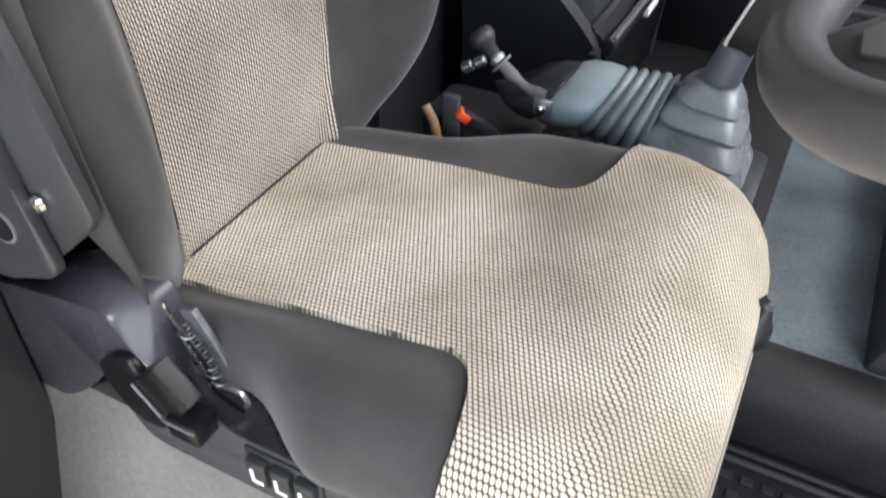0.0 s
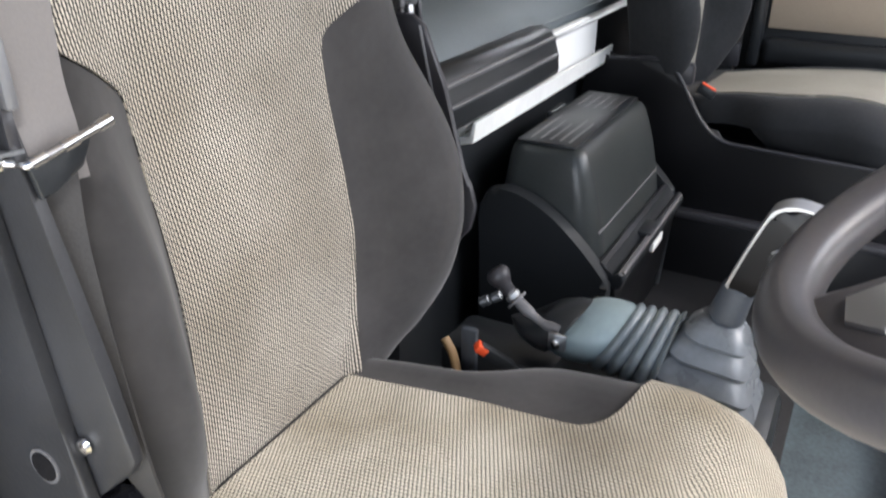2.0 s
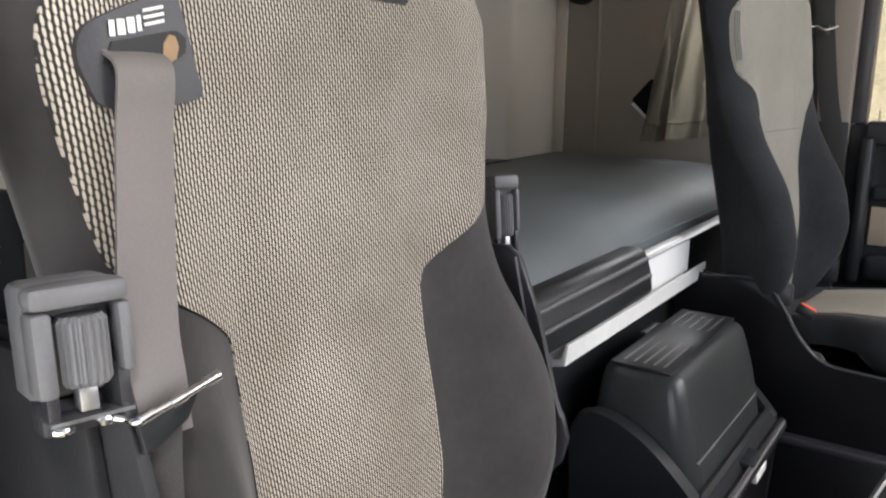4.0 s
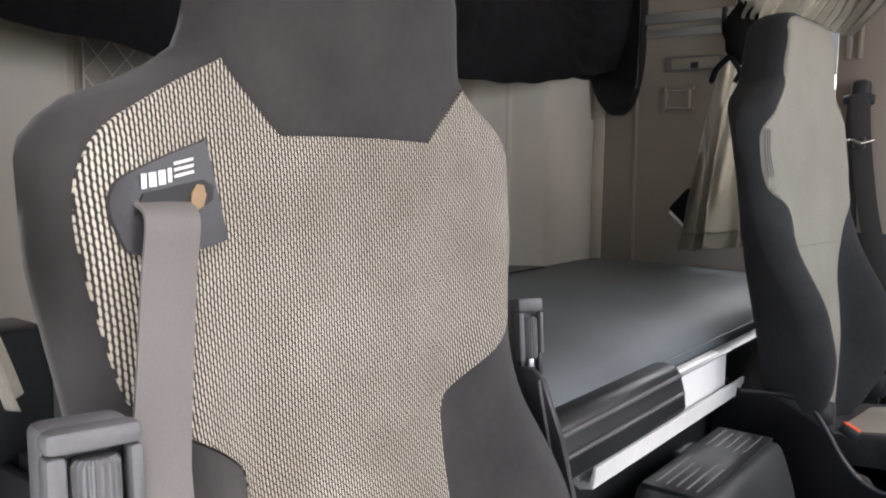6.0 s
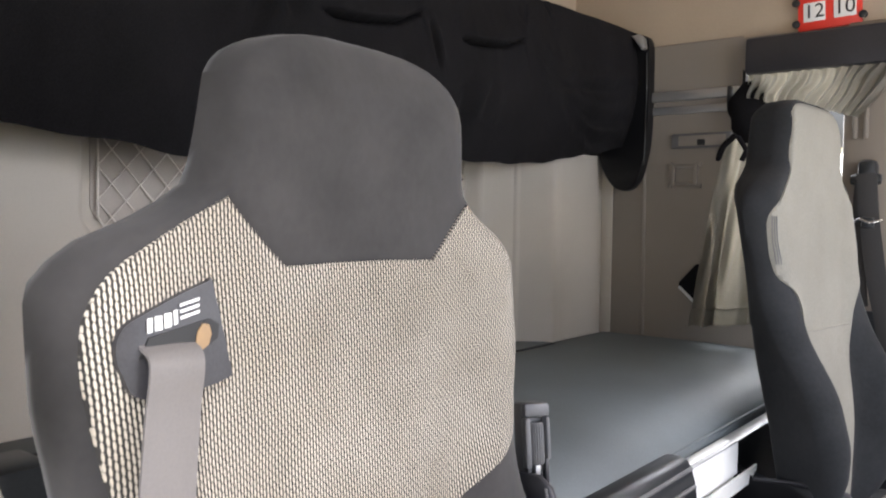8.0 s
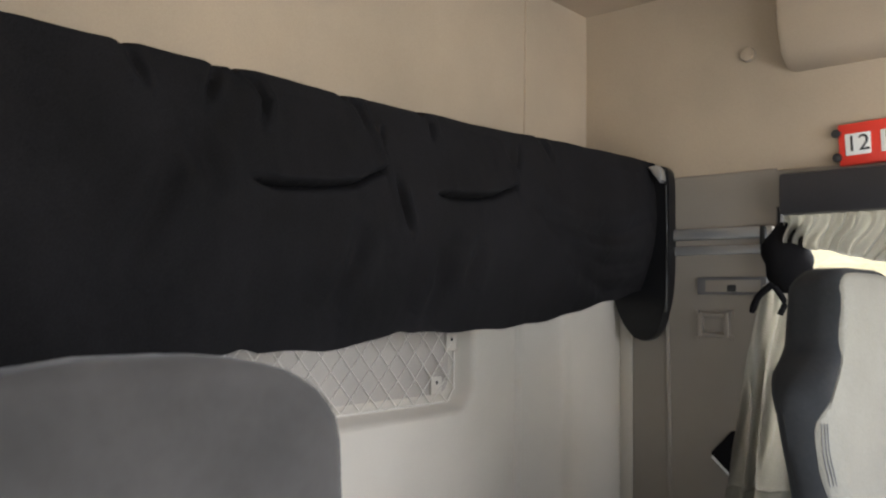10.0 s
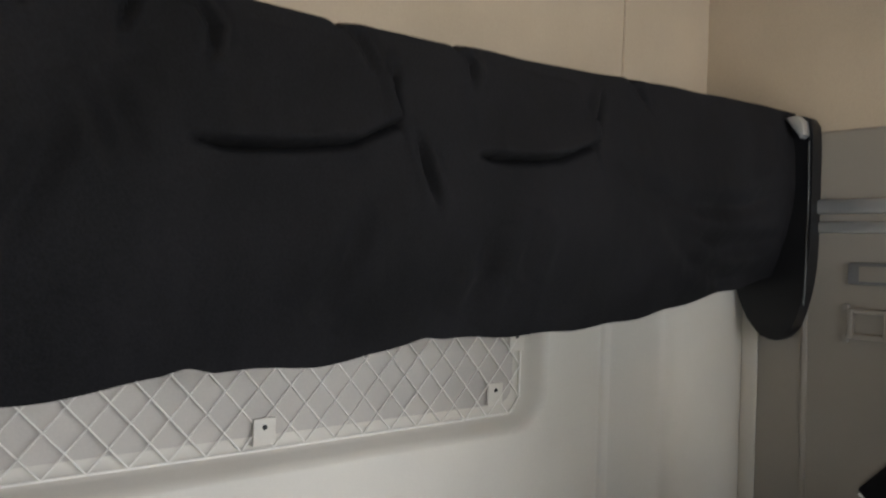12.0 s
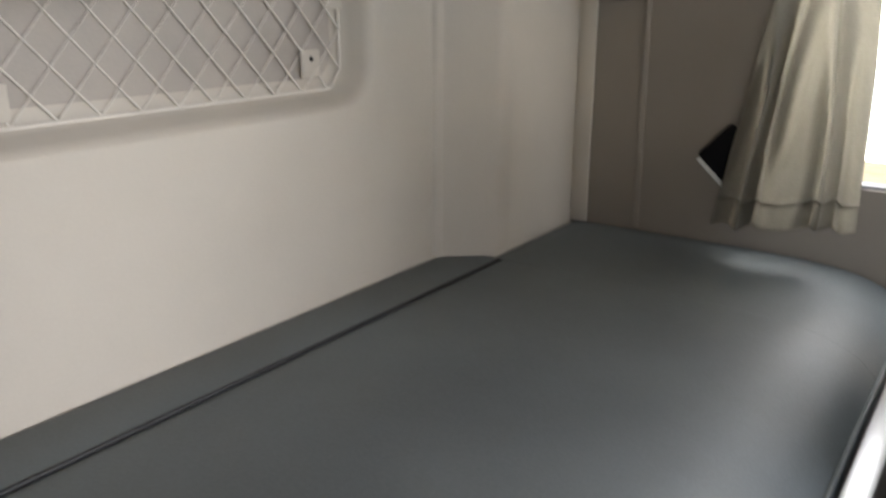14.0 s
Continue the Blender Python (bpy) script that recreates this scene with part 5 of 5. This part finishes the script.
part("side_bellows", rings(loops, True, bl), BELLOWS, gear, "grey ribbed rubber sleeve", angle=50)
part("sleeve_collar", rings([[(x + 0.024 * math.sin(a), GY + r * 1.15 * math.cos(a), 0.519 + r * 0.92 * math.sin(a)) for a in [2 * math.pi * i / 28 for i in range(28)]] for x, r in ((0.208, 0.030), (0.213, 0.040), (0.226, 0.045), (0.244, 0.047), (0.262, 0.046), (0.270, 0.042))]), RUBBER_PALE, gear, "smooth pale blue-grey collar")
part("housing", rings([[(x + 0.024 * math.sin(a), GY + r * 1.25 * math.cos(a), 0.515 + r * math.sin(a)) for a in [2 * math.pi * i / 24 for i in range(24)]] for x, r in ((0.152, 0.008), (0.158, 0.018), (0.172, 0.030), (0.192, 0.037), (0.208, 0.039), (0.213, 0.036))]), BLACK, gear, "black rounded linkage housing")
boot = bmesh.new()
loops = []
steps = [(0.050, 0.440)]
for z, r, h in ((0.448, 0.082, 0.036), (0.480, 0.070, 0.034), (0.510, 0.058, 0.031), (0.537, 0.047, 0.028), (0.561, 0.036, 0.024)):
    steps += [(r - 0.028, z + 0.010), (r - 0.014, z - 0.002), (r - 0.003, z - 0.008), (r, z - 0.007), (r + 0.0015, z - 0.003), (r - 0.003, z + 0.005), (r - 0.012, z + 0.016), (r - 0.021, z + h - 0.006)]
steps += [(0.018, 0.590)]
for r, z in steps:
    t = (z - 0.455) / 0.14
    cx = 0.378 + 0.022 * t
    e = 0.20 + 0.42 * min(max(t, 0), 1)
    loop = []
    for i in range(40):
        a = 2 * math.pi * i / 40
        c, d = math.cos(a), math.sin(a)
        loop.append((cx + r * math.copysign(abs(c) ** e, c), GY + r * math.copysign(abs(d) ** e, d), z - 0.20 * r * c))
    loops.append(loop)
part("boot", rings(loops, True, boot), RUBBER, gear, "grey shingled rubber boot", angle=42)
part("shaft_sleeve", turned([(0.021, -0.006), (0.021, 0.0), (0.0195, 0.018), (0.019, 0.036), (0.017, 0.038)], 24, pose(0.399, GY, 0.588, 0, 13, 0)), RUBBER_DARK, gear, "dark blue-grey shaft sleeve")
grip_line = [(p[0], p[1]) for p in smooth_line([(0.394, 0.622, 0), (0.408, 0.668, 0), (0.424, 0.712, 0), (0.432, 0.724, 0), (0.448, 0.731, 0), (0.474, 0.727, 0), (0.486, 0.717, 0), (0.484, 0.706, 0), (0.466, 0.700, 0), (0.452, 0.690, 0), (0.440, 0.660, 0), (0.424, 0.618, 0)], 4)]
gp = part("grip", prism(grip_line, 1, GY - 0.0165, GY + 0.0165, 0.006), JET, gear, "dark grey gear grip")
trim_path = smooth_line([(0.392, GY, 0.628), (0.4055, GY, 0.670), (0.4215, GY, 0.714), (0.430, GY, 0.7275), (0.448, GY, 0.7345), (0.475, GY, 0.7305), (0.489, GY, 0.718)], 6)
band = [(p.x, p.z) for p in trim_path] + [(p.x + 0.0035, p.z - 0.0035) for p in trim_path[::-1]]
part("grip_trim", prism(band, 1, GY - 0.0150, GY + 0.0150), SILVER, gp, "silver trim over the back of the grip")
part("split_switch", turned([(0.0, 0), (0.009, 0), (0.009, 0.002), (0.0, 0.003)], 16, pose(0.440, GY - 0.0165, 0.672, 90, 0, 0)), INK, gp)
part("switch_edge", tube(smooth_line([(0.434, GY - 0.019, 0.680), (0.441, GY - 0.019, 0.684), (0.449, GY - 0.019, 0.681)], 4), 0.0015, 6), SILVER, gp)

# parking brake lever
hb = thing("brake_lever", "black parking brake lever on a dark bracket", "brake lever")
part("bracket", box((0.03, 0.40, 0.258), (0.20, 0.50, 0.452), 0.015), BLACK, hb)
part("arm", tube(smooth_line([(0.212, 0.385, 0.528), (0.186, 0.39, 0.530), (0.160, 0.395, 0.541), (0.136, 0.40, 0.556)], 5), [0.008, 0.008, 0.008, 0.0075, 0.0065, 0.0055, 0.0055, 0.0055, 0.006, 0.008, 0.008, 0.008, 0.0075, 0.0075, 0.0075, 0.0075]), GREY, hb, "worn dark lever arm")
knob_m = pose(0.127, 0.402, 0.564, 0, -40, 0)
part("knob", turned([(0.006, -0.014), (0.009, -0.010), (0.009, 0.0), (0.013, 0.006), (0.016, 0.013), (0.0155, 0.020), (0.011, 0.025), (0.0, 0.026)], 18, knob_m), CHARCOAL, hb, "dark grey brake knob")
part("collar", turned([(0.007, -0.002), (0.015, -0.0015), (0.015, 0.0015), (0.007, 0.002)], 18, pose(0.146, 0.398, 0.549, 0, -50, 0)), GREY, hb)
part("ring", turned([(0.006, -0.004), (0.0105, -0.003), (0.0105, 0.003), (0.006, 0.004)], 16, pose(0.140, 0.399, 0.553, 0, -50, 0)), STEEL, hb)
part("fork", box((0.202, 0.366, 0.510), (0.226, 0.372, 0.534), 0.004), STEEL, hb, "worn metal fork")
part("fork", box((0.202, 0.392, 0.506), (0.226, 0.398, 0.530), 0.004), STEEL, hb, "worn metal fork")
part("pin", turned([(0.0, 0), (0.006, 0.0), (0.006, 0.040), (0.0, 0.042)], 12, pose(0.214, 0.402, 0.521, 90, 0, 0)), CHROME, hb, "bright pin through the fork")
for k, (x, z) in enumerate(((0.086, 0.516), (0.100, 0.522), (0.080, 0.506))):
    part("fitting", turned([(0.004, -0.008), (0.007, -0.006), (0.007, 0.006), (0.004, 0.008)], 12, pose(x, 0.43 + 0.008 * k, z, 0, 60, 20)), STEEL, hb)
bk = thing("belt_buckle", "black belt buckle with an orange-red button beside the driver seat", "buckle", group="belt buckles")
part("housing", box((-0.014, -0.009, -0.05), (0.014, 0.009, 0.022), 0.004), BLACK, bk)
part("button", box((-0.011, -0.0105, 0.006), (0.011, 0.0105, 0.027), 0.003), ORANGE, bk, "orange-red release button")
part("stalk", tube([(0, 0, -0.05), (-0.01, 0.0, -0.15)], 0.008), BLACK, bk)
bk.matrix_world = pose(0.133, 0.345, 0.494, 12, -50, 25) @ Matrix.Diagonal((0.55, 0.7, 0.8, 1))
solid("floor_hose", tube(smooth_line([(0.088, 0.36, 0.40), (0.078, 0.364, 0.44), (0.068, 0.368, 0.464), (0.056, 0.37, 0.480)], 6), 0.0065), TAN, "tan hose beside the driver seat", "hose")
solid("belt_stalk_cover", box((0.072, 0.384, 0.38), (0.096, 0.396, 0.494), 0.005), RUBBER_DARK, "grey plastic stalk cover beside the driver seat", "cover", at=pose(0.0, 0, 0))

# passenger seat plinth
pl = thing("seat_plinth", "black moulded plinth under the passenger seat", "plinth")
pline = [(p[0], p[1]) for p in smooth_line([(-0.05, 0.26, 0), (-0.05, 0.68, 0), (0.0, 0.692, 0), (0.10, 0.700, 0), (0.135, 0.685, 0), (0.165, 0.645, 0), (0.20, 0.59, 0), (0.245, 0.553, 0), (0.32, 0.545, 0), (0.62, 0.535, 0), (0.64, 0.50, 0), (0.62, 0.26, 0)], 4)]
part("side_wall", prism(pline, 1, 1.195, 1.225, 0.008), JET, pl)
part("edge_bead", tube([(p[0], 1.197, p[1] + 0.002) for p in smooth_line([(0.0, 0.694, 0), (0.10, 0.702, 0), (0.135, 0.687, 0), (0.165, 0.647, 0), (0.20, 0.592, 0), (0.245, 0.555, 0), (0.32, 0.547, 0), (0.62, 0.537, 0)], 5)], 0.004, 8), CHARCOAL, pl)
part("core", box((-0.03, 1.226, 0.05), (0.60, 1.74, 0.515), 0.01), BLACK, pl)
part("foot_rail", box((0.05, 1.165, 0.385), (0.62, 1.196, 0.402), 0.005), CHARCOAL, pl, "dark edge rail")
part("foot", box((0.0, 1.17, 0.05), (0.62, 1.195, 0.385), 0.004), JET, pl)
part("seat_lever", box((0.13, 1.20, 0.655), (0.175, 1.225, 0.70), 0.008), CHARCOAL, pl)
pb = thing("belt_buckle", "black belt buckle with a red button beside the passenger seat", "buckle", pose(0.195, 1.272, 0.640, 0, 25, 0) @ Matrix.Scale(0.62, 4), group="belt buckles")
part("housing", box((-0.03, -0.010, -0.03), (0.03, 0.010, 0.004), 0.004), BLACK, pb)
part("button", box((-0.026, -0.008, 0.0), (0.026, 0.008, 0.008), 0.003), ORANGE, pb, "red release button")

# steering wheel
wheel = thing("steering_wheel", "dark grey leather-rimmed steering wheel with silver spoke inserts", "steering wheel")
WR = 0.231
rim = tube([(WR * math.cos(a), WR * math.sin(a), 0) for a in [2 * math.pi * k / 72 for k in range(72)]], 0.0205, 16, closed=True)
part("rim", rim, WHEEL, wheel, "dark grey leather rim", angle=80)
for a in (112, 203):
    sp = prism([(0.06, -0.055), (0.11, -0.036), (0.16, -0.034), (0.19, -0.042), (0.216, -0.075), (0.231, 0.0), (0.216, 0.075), (0.19, 0.042), (0.16, 0.034), (0.11, 0.036), (0.06, 0.055)], 2, -0.018, 0.006, 0.009)
    so = part("spoke", moved(sp, pose(0, 0, 0, 0, 0, a)), WHEEL, wheel)
    part("spoke_insert", moved(prism([(0.09, -0.020), (0.17, -0.024), (0.192, -0.030), (0.203, 0.0), (0.192, 0.030), (0.17, 0.024), (0.09, 0.020)], 2, 0.003, 0.010, 0.002), pose(0, 0, 0, 0, 0, a)), SILVER, so, "silver spoke insert")
part("hub", turned([(0.04, -0.06), (0.085, -0.04), (0.09, -0.01), (0.08, 0.008), (0.0, 0.014)], 32), JET, wheel, "black hub pad")
part("column", turned([(0.035, -0.40), (0.04, -0.05), (0.04, -0.03)], 20), BLACK, wheel)
wheel.matrix_world = pose(0.668, 0.074, 0.918, 0, -31.5, 0)

# ---- outside ----
solid("ground", box((-400, -400, -1.7), (400, 400, -1.6)), GRASS, "dry grass around the vehicle", "ground", "structure")
bank = bmesh.new()
for k in range(500):
    x, y = -60 + 120 * random.random(), 22 + 14 * random.random()
    h = 0.3 + 0.6 * random.random() + 0.06 * (y - 22)
    for j in range(3):
        a = random.random() * 6.28
        q = [bank.verts.new((x + 0.35 * math.cos(a), y + 0.35 * math.sin(a), -1.6)), bank.verts.new((x - 0.35 * math.cos(a), y - 0.35 * math.sin(a), -1.6)), bank.verts.new((x + 0.5 * random.random() - 0.25, y + 0.3 * random.random(), -1.6 + h))]
        bank.faces.new(q)
tagged(solid("reeds", bank, REEDS, "pale dry reeds along the far edge of the field", "reeds", smooth=False), kind="stuff")
solid("bank", prism([(36, -1.62), (60, 6.0), (90, 9.0), (90, -1.62)], 0, -200, 200), GRASS, "sunlit dry grass bank behind the field", "bank", "structure")
solid("underbody", box((-0.85, YR - 0.03, -1.6), (1.33, 1.9, -0.051)), CHARCOAL, "plain dark underbody below the cab", "underbody", "structure")
